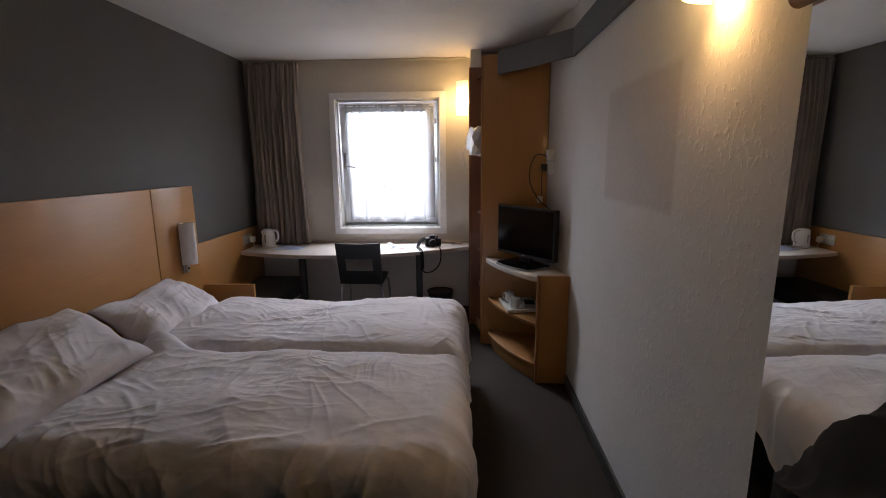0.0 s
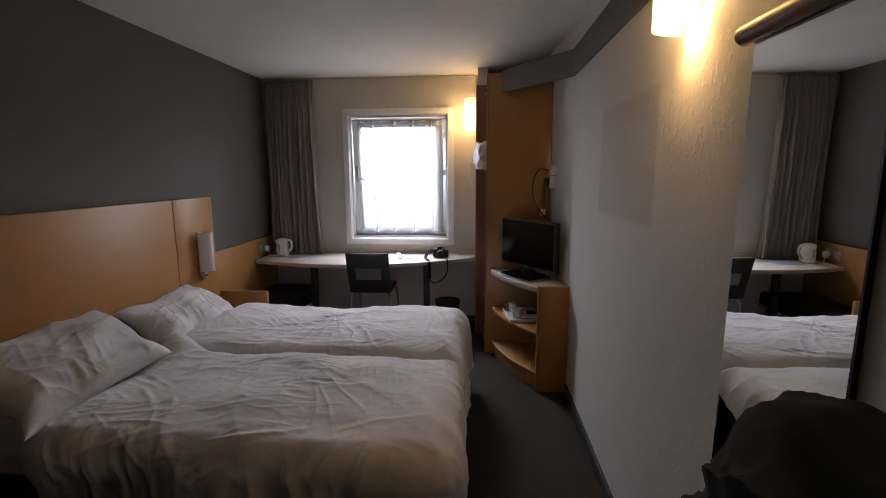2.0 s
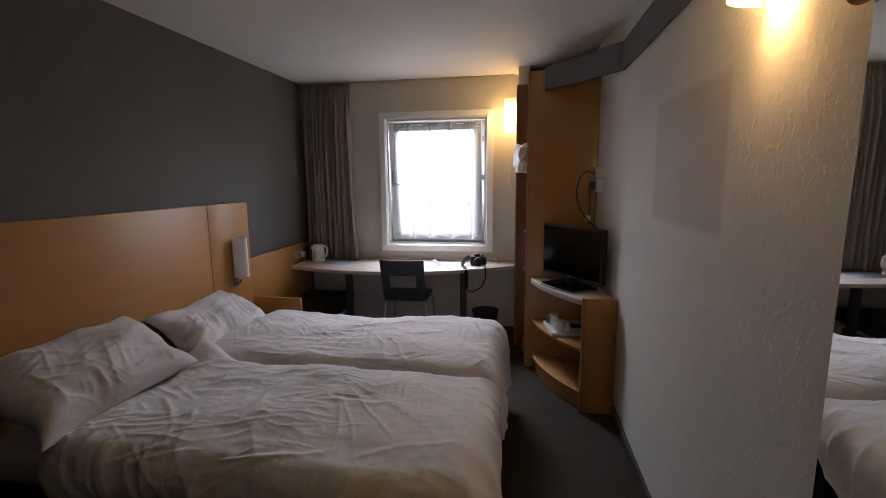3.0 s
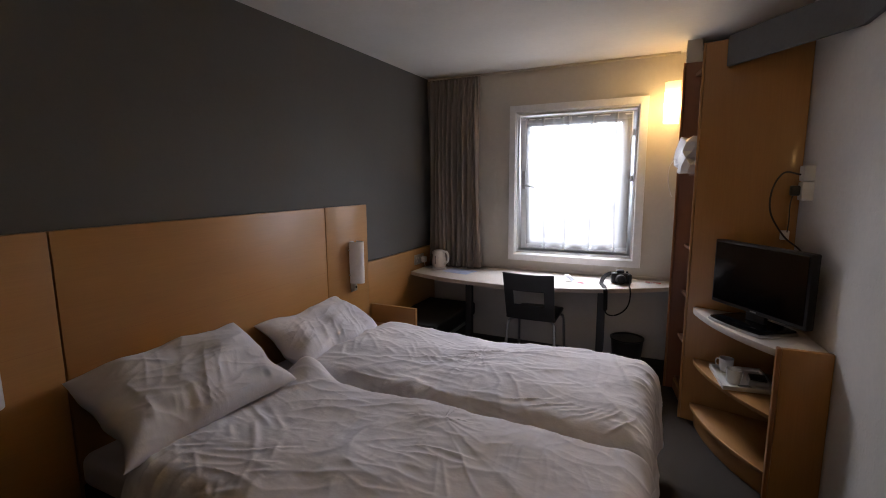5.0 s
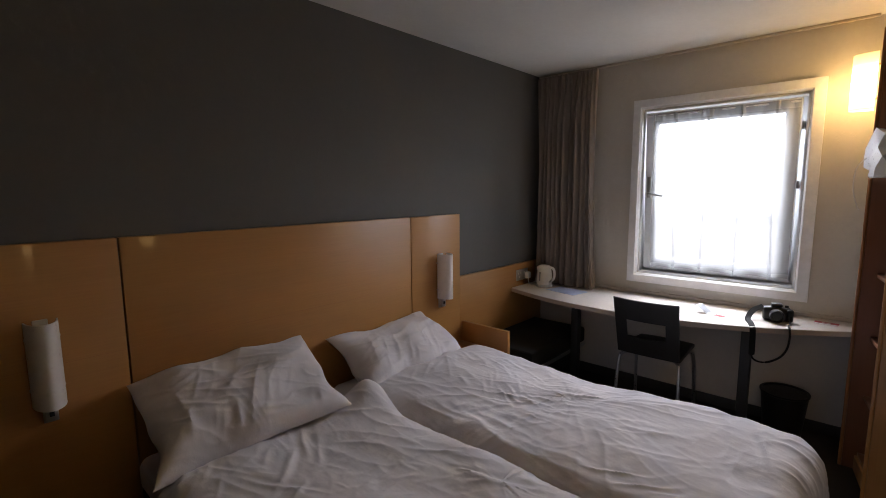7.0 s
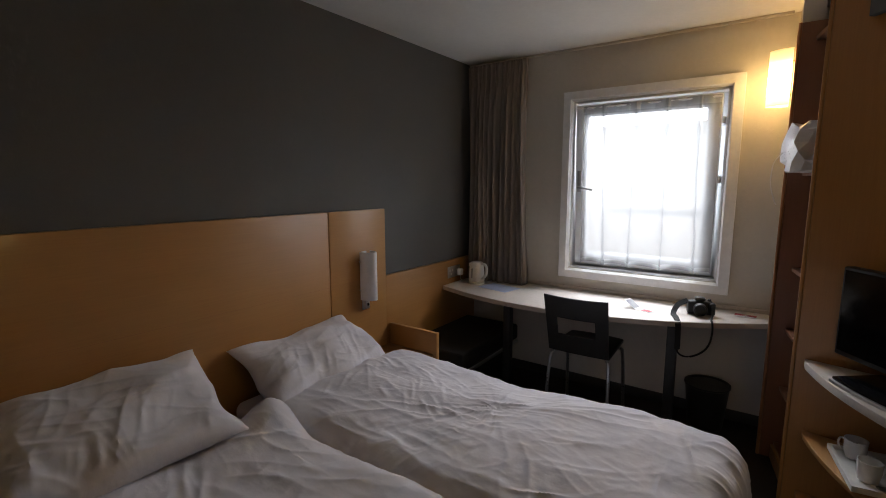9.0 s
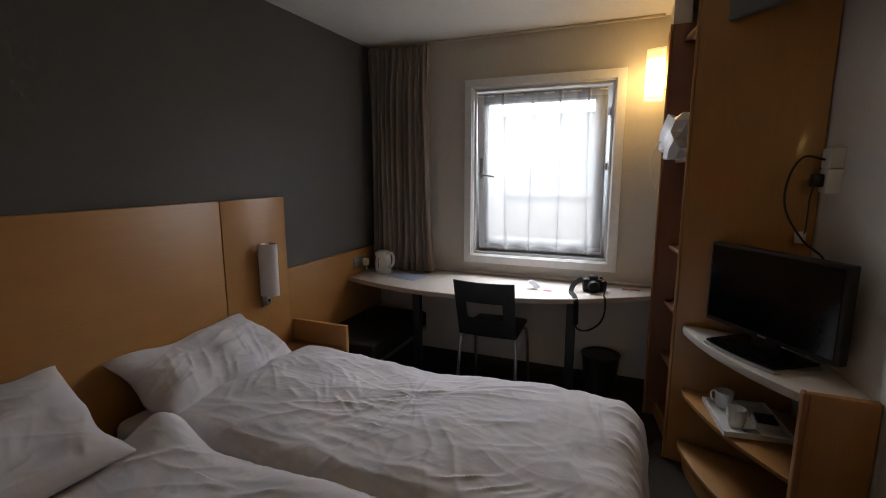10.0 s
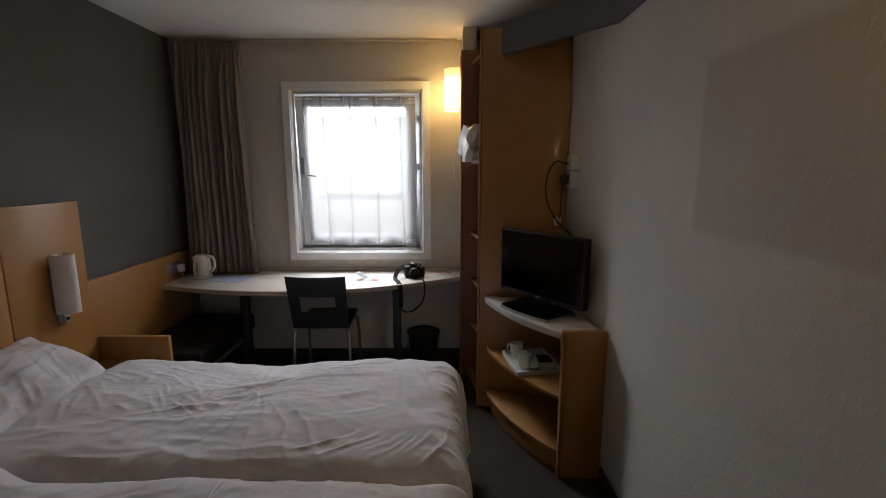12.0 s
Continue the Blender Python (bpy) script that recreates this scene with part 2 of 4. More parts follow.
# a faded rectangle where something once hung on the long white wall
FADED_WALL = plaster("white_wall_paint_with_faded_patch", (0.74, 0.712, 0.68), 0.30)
fn, fl = FADED_WALL.node_tree.nodes, FADED_WALL.node_tree.links
where, axes = fn.new("ShaderNodeTexCoord"), fn.new("ShaderNodeSeparateXYZ")
fl.new(where.outputs["Object"], axes.inputs[0])
mask = None
for axis, lo, hi in (("Y", 1.83, 2.58), ("Z", 1.32, 1.82)):
    for edge, sign in ((lo, 1), (hi, -1)):
        soft = fn.new("ShaderNodeMapRange")
        soft.interpolation_type = "SMOOTHSTEP"
        soft.inputs["From Min"].default_value, soft.inputs["From Max"].default_value = edge - 0.018 * sign, edge + 0.018 * sign
        fl.new(axes.outputs[axis], soft.inputs["Value"])
        if mask is None:
            mask = soft.outputs[0]
        else:
            times = fn.new("ShaderNodeMath")
            times.operation = "MULTIPLY"
            fl.new(mask, times.inputs[0]), fl.new(soft.outputs[0], times.inputs[1])
            mask = times.outputs[0]
base = fn["Principled BSDF"].inputs["Base Color"]
to(FADED_WALL, blend(FADED_WALL, base.links[0].from_socket, ramp(FADED_WALL, mask, [(0.0, (1, 1, 1)), (1.0, (0.84, 0.80, 0.78))]), 1.0), "Base Color")

# ---- the room: x to the right wall, y to the window wall ----
LEFT, RIGHT, BACK, FAR, TOP = -1.76, 0.985, -1.6, 4.74, 2.435
BEND_Y, NICHE_X, NICHE_Y = 3.30, 0.925, 3.80
# the window as drawn, and how it is fitted into the wall
WX0, WX1, WZ0, WZ1 = -0.975, 0.035, 0.845, 2.105
FITTED = Matrix.Translation((0.0169, -0.20, 0.0817)) @ Matrix.Diagonal((0.9468, 1, 0.9466, 1))
(OX0, _, OZ0), (OX1, _, OZ1) = FITTED @ Vector((WX0, 0, WZ0)), FITTED @ Vector((WX1, 0, WZ1))

solid("floor", box(LEFT - 0.1, RIGHT + 0.5, BACK - 0.1, FAR + 0.1, -0.1, 0.0), CARPET, "dark brown short-pile carpet covering the room", "carpet", kind="structure")
solid("ceiling", box(LEFT - 0.1, RIGHT + 0.5, BACK - 0.1, FAR + 0.1, TOP, TOP + 0.1), CEILING, "flat white painted ceiling", "ceiling", kind="structure")
solid("wall_west", box(LEFT - 0.15, LEFT, BACK - 0.1, FAR + 0.4, 0, TOP), GREY_WALL, "dark slate grey painted wall behind the beds", "wall", kind="structure")
# unseen wall added to close the room, grey to dim the near bed
solid("wall_south", box(LEFT, RIGHT + 0.4, BACK - 0.15, BACK, 0, TOP), GREY_WALL, "unseen plain grey closing wall, dark to cut fill light", "wall", kind="structure")
solid("wall_east", prism([(RIGHT, BACK), (RIGHT, BEND_Y - 0.03), (RIGHT - 0.004, BEND_Y + 0.02), (NICHE_X, NICHE_Y), (NICHE_X, FAR), (RIGHT + 0.4, FAR), (RIGHT + 0.4, BACK)], 0, TOP),
      FADED_WALL, "white wall with a coarse textured paint", "wall", kind="structure")

north = bmesh.new()
for a in ((LEFT, OX0, 0, TOP), (OX1, NICHE_X, 0, TOP), (OX0, OX1, 0, OZ0), (OX0, OX1, OZ1, TOP)):
    box(a[0], a[1], FAR, FAR + 0.3, a[2], a[3], bm=north)
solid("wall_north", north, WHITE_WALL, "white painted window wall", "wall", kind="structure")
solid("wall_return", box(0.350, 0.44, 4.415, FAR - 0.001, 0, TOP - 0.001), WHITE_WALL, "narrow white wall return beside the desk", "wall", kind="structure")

for name, b in (("baseboard_north", (LEFT + 0.02, 0.348, FAR - 0.014, FAR, 0, 0.07)), ("baseboard_east", (RIGHT - 0.014, RIGHT, BACK, 3.20, 0, 0.075)),
                ("baseboard_west", (LEFT, LEFT + 0.014, BACK, 1.15, 0, 0.075))):
    solid(name, box(*b, bevel=0.004), SKIRTING, "dark low skirting along the wall", "skirting", kind="structure")

fascia = prism([(RIGHT, BACK), (RIGHT - 0.022, BACK), (RIGHT - 0.022, BEND_Y), (0.540, 3.875), (0.562, 3.892), (RIGHT, BEND_Y + 0.012)], 2.135, 2.30, 0.003, 1)
solid("trim", fascia, BAND, "slate grey fascia band below the ceiling", "trim", kind="structure")


# ---- window ----
def ring(x0, x1, z0, z1, w, y0, y1, inner=0.0, bm=None):
    """A rectangular frame; inner draws its inner edge back, for a splayed face."""
    bm = bm or bmesh.new()
    loops = []
    for d, y in ((0, y1), (0, y0), (w, y0 + inner), (w, y1)):
        loops.append([bm.verts.new(p) for p in ((x0 + d, y, z0 + d), (x1 - d, y, z0 + d), (x1 - d, y, z1 - d), (x0 + d, y, z1 - d))])
    for i in range(4):
        a, b = loops[i], loops[(i + 1) % 4]
        for k in range(4):
            bm.faces.new((a[k], a[(k + 1) % 4], b[(k + 1) % 4], b[k]))
    return bm


window = tagged(new("window_1"), "square white tilting window with a net curtain", "window", kind="structure")
window.location = (-0.47, FAR, WZ0)
surround = part("architrave", ring(-1.045, 0.110, 0.772, 2.177, 0.058, 4.905, 4.9415, -0.012), TRIM, window, "white moulded surround")
part("bead", ring(-0.987, 0.052, 0.830, 2.119, 0.012, 4.897, 4.9425, 0.012), TRIM, surround, "raised inner moulding")
part("reveal", ring(WX0 + 0.001, WX1 - 0.001, WZ0 + 0.001, WZ1 - 0.001, 0.012, 4.944, 5.13), TRIM, window)
part("window_frame", ring(WX0 + 0.014, WX1 - 0.014, WZ0 + 0.014, WZ1 - 0.014, 0.052, 5.030, 5.095), PVC, window)
GASKET = plain("dark_rubber_gasket", (0.05, 0.05, 0.05), 0.6)
part("gasket", ring(WX0 + 0.0665, WX1 - 0.0665, WZ0 + 0.0665, WZ1 - 0.0665, 0.006, 5.040, 5.094), GASKET, window, "dark rubber seal")
# the sash hangs open on its lower edge, its top leaning into the room
TILT = Matrix.Translation((0, 5.00, 0.885)) @ Matrix.Rotation(radians(3.6), 4, "X") @ Matrix.Translation((0, -5.00, -0.885))


def tilted(bm):
    bmesh.ops.transform(bm, matrix=TILT, verts=bm.verts)
    return bm


sash = part("sash", tilted(ring(-0.942, -0.003, 0.885, 2.072, 0.070, 4.975, 5.028, 0.008)), PVC, window)
part("glazing_bead", tilted(ring(-0.8715, -0.0735, 0.9555, 2.0015, 0.014, 4.988, 5.012, 0.006)), PVC, sash)
pane = part("pane", tilted(box(-0.859, -0.086, 4.999, 5.005, 0.968, 1.989)), GLASS, window)
pane.visible_shadow = False
lever = box(-0.925, -0.897, 4.962, 4.9745, 1.44, 1.60, 0.004)
tube(bend([(-0.911, 4.965, 1.475), (-0.911, 4.935, 1.475), (-0.89, 4.927, 1.473), (-0.80, 4.925, 1.458)], 5), 0.008, 8, bm=lever)
part("window_handle", tilted(lever), ALUMINIUM, window, "grey metal lever handle")
for z in (1.88, 1.50):
    part("stay", box(-0.0015, 0.012, 4.955, 5.03, z, z + 0.05, 0.003), ALUMINIUM, window, "grey metal stay at the sash's edge")


def net(x0, x1, z0, z1, lift=0.0):
    """Gathered voile whose wider folds lap over themselves."""
    bm, nx, nz = bmesh.new(), 320, 40
    pts = []
    for i in range(nz):
        v = i / (nz - 1)
        z = z1 + (z0 - z1) * v
        t = min(1.0, max(0.0, (2.045 - z) / 1.16))
        for j in range(nx):
            u = j / (nx - 1)
            ph = u * 27 + 1.4 * noise.noise((u * 3, 4, t * 0.6))
            small = math.sin(u * 118 + 3 * noise.noise((u * 5, 0.3, 0))) * 0.0045 * max(0.0, 1 - 2.2 * t)
            w = math.sin(ph) * (0.013 + 0.012 * t) + small
            lap = -0.048 * math.cos(ph) * (0.75 + 0.25 * t) + 0.0075 * math.cos(u * 118) * max(0.0, 1 - 2.2 * t)
            keep = min(1, 12 * u) * min(1, 12 * (1 - u))
            pts.append((x0 + (x1 - x0) * u + lap * keep, 4.945 + w - lift, z + 0.006 * t * math.sin(ph + 0.7)))
    grid_mesh(bm, pts, nz, nx)
    return bm


net_curtain = thing("net_curtain", (-0.45, 4.955, 0.885), "sheer white gathered net curtain across the window sash", "net curtain")
part("voile", tilted(net(-0.880, -0.006, 0.900, 2.062)), NET, net_curtain)
part("hem", tilted(net(-0.880, -0.006, 0.900, 0.930, 0.002)), NET_HEM, net_curtain, "doubled white hem")
part("heading", tilted(net(-0.880, -0.006, 2.010, 2.062, 0.002)), NET_HEM, net_curtain, "gathered white heading")
net_rod = solid("net_curtain_rod", tilted(tube([(-0.935, 4.955, 2.048), (-0.008, 4.955, 2.048)], 0.006, 8)), TRIM, "thin white rod carrying the net curtain", "curtain rod")

for ob in (*window.children_recursive, *net_curtain.children_recursive, net_rod):
    ob.data.transform(FITTED)

# ---- curtain and rail ----
solid("curtain_rail", box(LEFT + 0.002, 0.318, 4.690, 4.716, TOP - 0.016, TOP - 0.001, 0.003), plain("beige_rail_paint", (0.50, 0.45, 0.39), 0.5), "slim beige curtain rail fixed along the ceiling", "curtain rail")


def drapery(x0, x1, z0, z1):
    bm, nx, nz = bmesh.new(), 260, 60
    pts = []
    for i in range(nz):
        v = i / (nz - 1)
        for j in range(nx):
            u = j / (nx - 1)
            ph = u * 66 + 7.5 * noise.noise((u * 2.6, v * 0.55, 7)) + 3.4 * noise.noise((u * 8, v * 0.9, 1))
            open_out = step(0.0, 0.22, v)
            amp = (0.012 + 0.020 * open_out) + 0.034 * open_out * noise.noise((u * 7, 0.6 * v, 3)) + 0.010 * v
            gather = 0.007 * (1 - open_out) * math.sin(u * 190 + 4 * noise.noise((u * 11, 0, 2)))
            x = x0 + (x1 - x0) * u + 0.045 * v ** 2 * (u - 0.45) + 0.012 * math.cos(ph) * (0.4 + v) + 0.035 * u * math.sin(math.pi * v) * noise.noise((0.4, v * 2, 8))
            y = 4.618 + 0.012 * v + 1.0 * amp * (math.sin(ph) + 0.35 * math.sin(2 * ph + 1 + 3 * u)) + gather + 0.02 * open_out * noise.noise((u * 3, v * 1.3, 5))
            pts.append((x, y, z1 + (z0 - z1) * v))
    grid_mesh(bm, pts, nz, nx)
    return bm


drape = solid("curtain", drapery(LEFT + 0.03, -1.222, 0.728, TOP - 0.036), CURTAIN, "pleated taupe fabric curtain drawn open to one side", "curtain")
thick = drape.modifiers.new("thickness", "SOLIDIFY")
thick.thickness = 0.003

# ---- headboard ----
headboard = thing("headboard", (-1.74, 2.39, 0.0), "long beech-veneered headboard panelling fixed to the wall", "headboard")
for y0, y1 in ((1.165, 1.634), (1.640, 3.147), (3.153, 3.617)):
    board = part("panel", box(LEFT + 0.001, -1.725, y0, y1, 0.0, 1.345, 0.003), BEECH_LONG, headboard)
    part("joint", box(-1.7255, -1.7247, y0 + 0.004, y1 - 0.004, 0.9150, 0.9162), LIPPING, board, "fine dark veneer joint")
dado = thing("wall_panel", (-1.74, 4.2, 0.0), "low beech wall panel between headboard and window", "wall panel")
part("panel", box(LEFT + 0.001, -1.728, 3.6175, 4.735, 0.0, 0.905, 0.003), BEECH_LONG, dado)


# ---- beds ----
def fall(d, r):
    """How far cloth that runs d past an edge of radius r goes out and down."""
    if d <= 0:
        return d, 0.0, 0.0
    if d < r * math.pi / 2:
        return r * math.sin(d / r), r * (1 - math.cos(d / r)), d / r
    return r + 0.04 * (d - r * math.pi / 2), r + d - r * math.pi / 2, math.pi / 2


def ridge(x, y, z, sharp=3.0):
    return max(0.0, 1 - abs(noise.noise((x, y, z))) * 2.6) ** sharp


def fold_lines(rng, count, u, v, angle, length, width, height, bow=0.8):
    """Random single folds that lie locally side by side; each of the pairs is a range."""
    pick = lambda r: rng.uniform(*r)
    out, drift = [], rng.uniform(0, 50)
    for _ in range(count):
        pu, pv = pick(u), pick(v)
        way = 0.5 + 0.9 * noise.noise((pu * 2.2, pv * 2.2, drift)) + rng.uniform(-0.12, 0.12)
        out.append((pu, pv, radians(angle[0] + (angle[1] - angle[0]) * way), pick(length), pick(width), pick(height), bow * (0.6 * noise.noise((pu * 2, pv * 2, drift + 9)) + rng.uniform(-0.3, 0.3))))
    return out


def folded(U, V, lines):
    """Height of the folds over a sheet: a narrow crest with a shallow trough beside it, dying out at both ends."""
    H = np.zeros_like(U)
    for u, v, a, length, width, height, bow in lines:
        c, s = math.cos(a), math.sin(a)
        P, Q = (U - u) * c + (V - v) * s, (V - v) * c - (U - u) * s
        Q = Q - bow * P * P + 0.012 * np.sin(P * 19 + u * 40) * min(1.0, length)
        fade = np.clip(1 - (2 * P / length) ** 2, 0, 1) ** 1.3
        H += height * fade * (np.exp(-np.abs(Q / width) ** 1.35) - 0.35 * np.exp(-((Q - 2.1 * width) / (1.4 * width)) ** 2))
    return H


def lattice(X, Y, seed):
    """Smooth random values between 0 and 1 over a sheet."""
    table = np.random.RandomState(seed).rand(128, 128)
    i, j = np.floor(X).astype(int), np.floor(Y).astype(int)
    fx, fy = X - i, Y - j
    fx, fy = fx * fx * (3 - 2 * fx), fy * fy * (3 - 2 * fy)
    at = lambda a, b: table[a % 128, b % 128]
    return (at(i, j) * (1 - fx) + at(i + 1, j) * fx) * (1 - fy) + (at(i, j + 1) * (1 - fx) + at(i + 1, j + 1) * fx) * fy


def creases(P, Q, along, across, seed, sharp=3.0, sway=0.35):
    """Sharp crests that run along P, wander and die out; along and across are how many to the metre."""
    sway_q = sway * (lattice(P * 3.1, Q * 3.3, seed + 1) - 0.5) + 0.3 * sway * (lattice(P * 9, Q * 9, seed + 2) - 0.5)
    n = lattice(P * along, (Q + sway_q / 3) * across, seed)
    patchy = np.clip(2.2 * lattice(P * 2.6, Q * 3.4, seed + 3) - 0.55, 0, 1)
    return patchy * (1 - np.abs(2 * n - 1)) ** sharp


def turned(U, V, degrees):
    c, s = math.cos(radians(degrees)), math.sin(radians(degrees))
    return U * c + V * s, V * c - U * s


def fan(U, V, u, v):
    """Coordinates out of and round a point, for creases that fan out of it."""
    return np.hypot(U - u, V - v), np.arctan2(V - v, U - u) * 0.45


def rumple(U, V, seed, centre, size=1.0):
    """Drawn creases that fan out of a gathered place, with finer crossing ones between."""
    P, Q = fan(U, V, *centre)
    H = 0.0085 * creases(P, Q, 2.0, 15, seed, 2.2)
    for k, (angle, along, across, height, sharp) in enumerate(((24, 3.0, 13, 0.0080, 2.4), (48, 3.6, 20, 0.0050, 2.4), (-12, 4.0, 24, 0.0042, 2.2), (70, 7, 34, 0.0024, 2.0))):
        H = H + height * creases(*turned(U, V, angle), along, across, seed + 10 * (k + 1), sharp)
    return size * H


def duvet(x0, xf, y0, y1, top, near, far, foot, seed, lines, lift=0.0, r=0.085, centre=(0.9, 0.6), size=1.0, slant=0.0):
    """A duvet over a bed from x0 to xf; near, far and foot are how much cloth hangs past those edges."""
    bm = bmesh.new()
    la, lb = (xf - x0) + foot, (y1 - y0) + near + far
    na, nb = int(la / 0.0054), int(lb / 0.0054)
    U, V = np.meshgrid(np.linspace(0, la, na), np.linspace(-near, lb - near, nb), indexing="ij")
    H = folded(U, V, lines) + rumple(U, V, int(seed), centre, size)
    pts = []
    for i in range(na):
        for j in range(nb):
            b = y0 - near + lb * j / (nb - 1)
            short = slant * foot * step(y0 + 0.1, y1 - 0.1, b) + 0.05 * foot * noise.noise((b * 5, seed, 8))
            a = x0 + (la - short) * i / (na - 1)
            hx, dx, tx = fall(a - (xf - r), r)
            if b < (y0 + y1) / 2:
                hy, dy, ty = fall((y0 + r) - b, r)
                y, sy = y0 + r - hy, -1
            else:
                hy, dy, ty = fall(b - (y1 - r), r)
                y, sy = y1 - r + hy, 1
            x = xf - r + hx
            drop = (dx ** 3 + dy ** 3) ** (1 / 3)
            ex, ey = min(1, dx / 0.2), min(1, dy / 0.2)
            h = H[i, j] + 0.026 * noise.noise((a * 1.9, b * 2.6, seed + 1)) + 0.013 * noise.noise((a * 4.5, b * 5.5, seed + 2)) + 0.006 * ridge(a * 3.2 + 1.6 * b, b * 2.4, seed + 60, 1.6) + 0.0012 * noise.noise((a * 21, b * 25, seed + 4)) + 0.0010 * ridge(a * 9 + 5 * b, b * 10 - 3 * a, seed + 70, 2.2)
            if ey > 0:
                h += 0.024 * ey * noise.noise((a * 5.5 + 0.9 * b, 0.8 * b, seed + 40)) + 0.010 * ey * ridge(a * 7 + 2.0 * b, 1.4 * b, seed + 50, 1.8) + 0.010 * ey * noise.noise((a * 15, b * 6, seed + 47))
            if ex > 0:
                h += 0.020 * ex * noise.noise((b * 5.5, 0.8 * a, seed + 44)) + 0.014 * ex * ridge(b * 7 + a, 1.6 * a, seed + 52, 2.2)
            n = Vector((math.sin(tx), sy * math.sin(ty), max(0.05, math.cos(tx) * math.cos(ty)))).normalized()
            crown = 0.026 * math.sin(math.pi * min(1, max(0, (b - y0) / (y1 - y0)))) * (1 - 0.5 * ex)
            head = max(0.0, 1 - (a - x0) / 0.10)
            peak = lift * math.exp(-((a - x0 - 0.10) ** 2 + (b - (y1 - 0.10)) ** 2 * 0.8) / 0.010)
            z = top + crown - drop - 0.030 * head ** 2 + peak
            p = Vector((x + 0.05 * (noise.noise((b * 3, seed, 2))) * head + 0.14 * min(1, dy / 0.12) * max(0.0, 1 - (a - x0) / 0.7) * (sy < 0), y, z)) + n * h
            p.x -= 0.085 * ex * ey
            p.y -= sy * 0.085 * ex * ey
            p.z = max(p.z, 0.03)
            pts.append(p)
    grid_mesh(bm, pts, na, nb)
    return bm, [p.copy() for p in pts[-nb::3]]


def slab(x0, x1, y0, y1, z0, z1, r):
    return box(x0, x1, y0, y1, z0, z1, r, 5)


def bed(y0, y1, label):
    ob = thing("bed", (-0.72, (y0 + y1) / 2, 0.0), label, "bed", "twin beds")
    part("base", box(-1.70, 0.22, y0 + 0.03, y1 - 0.02, 0.07, 0.36, 0.012), BLACK_CLOTH, ob, "dark fabric divan base")
    for x in (-1.6, 0.12):
        for y in (y0 + 0.12, y1 - 0.12):
            part("leg", lathe([(0.022, 0.0), (0.026, 0.072)], (x, y, 0.0), 14), BLACK, ob)
    part("mattress", slab(-1.68, 0.235, y0 + 0.015, y1 - 0.01, 0.361, 0.50, 0.045), SHEET, ob, "white sheeted mattress")


bed(1.60, 2.47, "single bed with dark base pushed against the other bed")
bed(2.48, 3.36, "single bed with dark base pushed against the other bed")


def bedding(name, bm, label, category, group):
    return solid(name, bm, LINEN, label, category, group)


def spread(cloth_and_edge, y, label):
    """A duvet and the stitched hem along its foot."""
    bm, edge = cloth_and_edge
    ob = thing("duvet", (-0.5, y, 0.5), label, "duvet", "duvets")
    part("cover", bm, LINEN, ob)
    part("hem", tube(edge, 0.0035, 6), LINEN, ob, "stitched white hem")


rng = random.Random(11)
near_folds = fold_lines(rng, 40, (0.1, 1.45), (0.05, 0.95), (-8, 42), (0.15, 0.5), (0.007, 0.014), (0.002, 0.0055))
near_folds += fold_lines(rng, 30, (0.15, 1.2), (0.1, 0.9), (-25, 60), (0.06, 0.2), (0.006, 0.010), (0.0012, 0.0030), 2.0)
near_folds += fold_lines(rng, 22, (0.0, 0.45), (0.0, 0.5), (-70, -15), (0.12, 0.35), (0.008, 0.015), (0.002, 0.005))
near_folds += fold_lines(rng, 26, (0.1, 1.6), (-0.12, 0.10), (60, 118), (0.14, 0.34), (0.010, 0.022), (0.002, 0.006))
spread(duvet(-1.36, 0.300, 1.555, 2.52, 0.543, 0.42, 0.03, 0.42, 3.0, near_folds, 0.10, 0.125, (1.05, 0.78), 0.55, 0.8), 2.0, "rumpled white cotton duvet hanging over the bed's side")
far_folds = fold_lines(rng, 42, (0.34, 0.95), (0.38, 0.72), (-60, 35), (0.08, 0.26), (0.006, 0.010), (0.0014, 0.0030), 2.5)
far_folds += fold_lines(rng, 26, (0.25, 0.85), (0.30, 0.75), (-30, 30), (0.06, 0.16), (0.005, 0.008), (0.0010, 0.0022), 3.0)
far_folds += fold_lines(rng, 15, (0.2, 1.1), (0.08, 0.34), (-8, 12), (0.25, 0.6), (0.010, 0.020), (0.002, 0.0055), 0.5)
far_folds += fold_lines(rng, 16, (0.1, 0.5), (0.25, 0.85), (-50, 40), (0.12, 0.32), (0.008, 0.015), (0.002, 0.0045))
far_folds += fold_lines(rng, 12, (0.8, 1.3), (0.35, 0.8), (8, 34), (0.2, 0.5), (0.008, 0.014), (0.0015, 0.0035), 0.4)
for k in range(10):
    far_folds.append((1.20 + 0.045 * k + rng.uniform(-0.01, 0.01), 0.13 + 0.05 * rng.random(), radians(22 + 4.5 * k), rng.uniform(0.14, 0.26), rng.uniform(0.007, 0.011), rng.uniform(0.004, 0.008), 1.4))
far_folds += fold_lines(rng, 16, (1.60, 1.80), (0.05, 0.85), (-25, 25), (0.10, 0.24), (0.009, 0.015), (0.003, 0.007), 1.0)
far_folds += fold_lines(rng, 5, (1.45, 1.58), (0.25, 0.75), (70, 100), (0.2, 0.5), (0.008, 0.012), (0.002, 0.004), 0.4)
spread(duvet(-1.42, 0.293, 2.45, 3.40, 0.559, 0.12, 0.30, 0.32, 61.0, far_folds, 0.0, 0.12, (0.85, 0.55), 0.55, 0.0), 2.9, "rumpled white cotton duvet folded over at the foot")


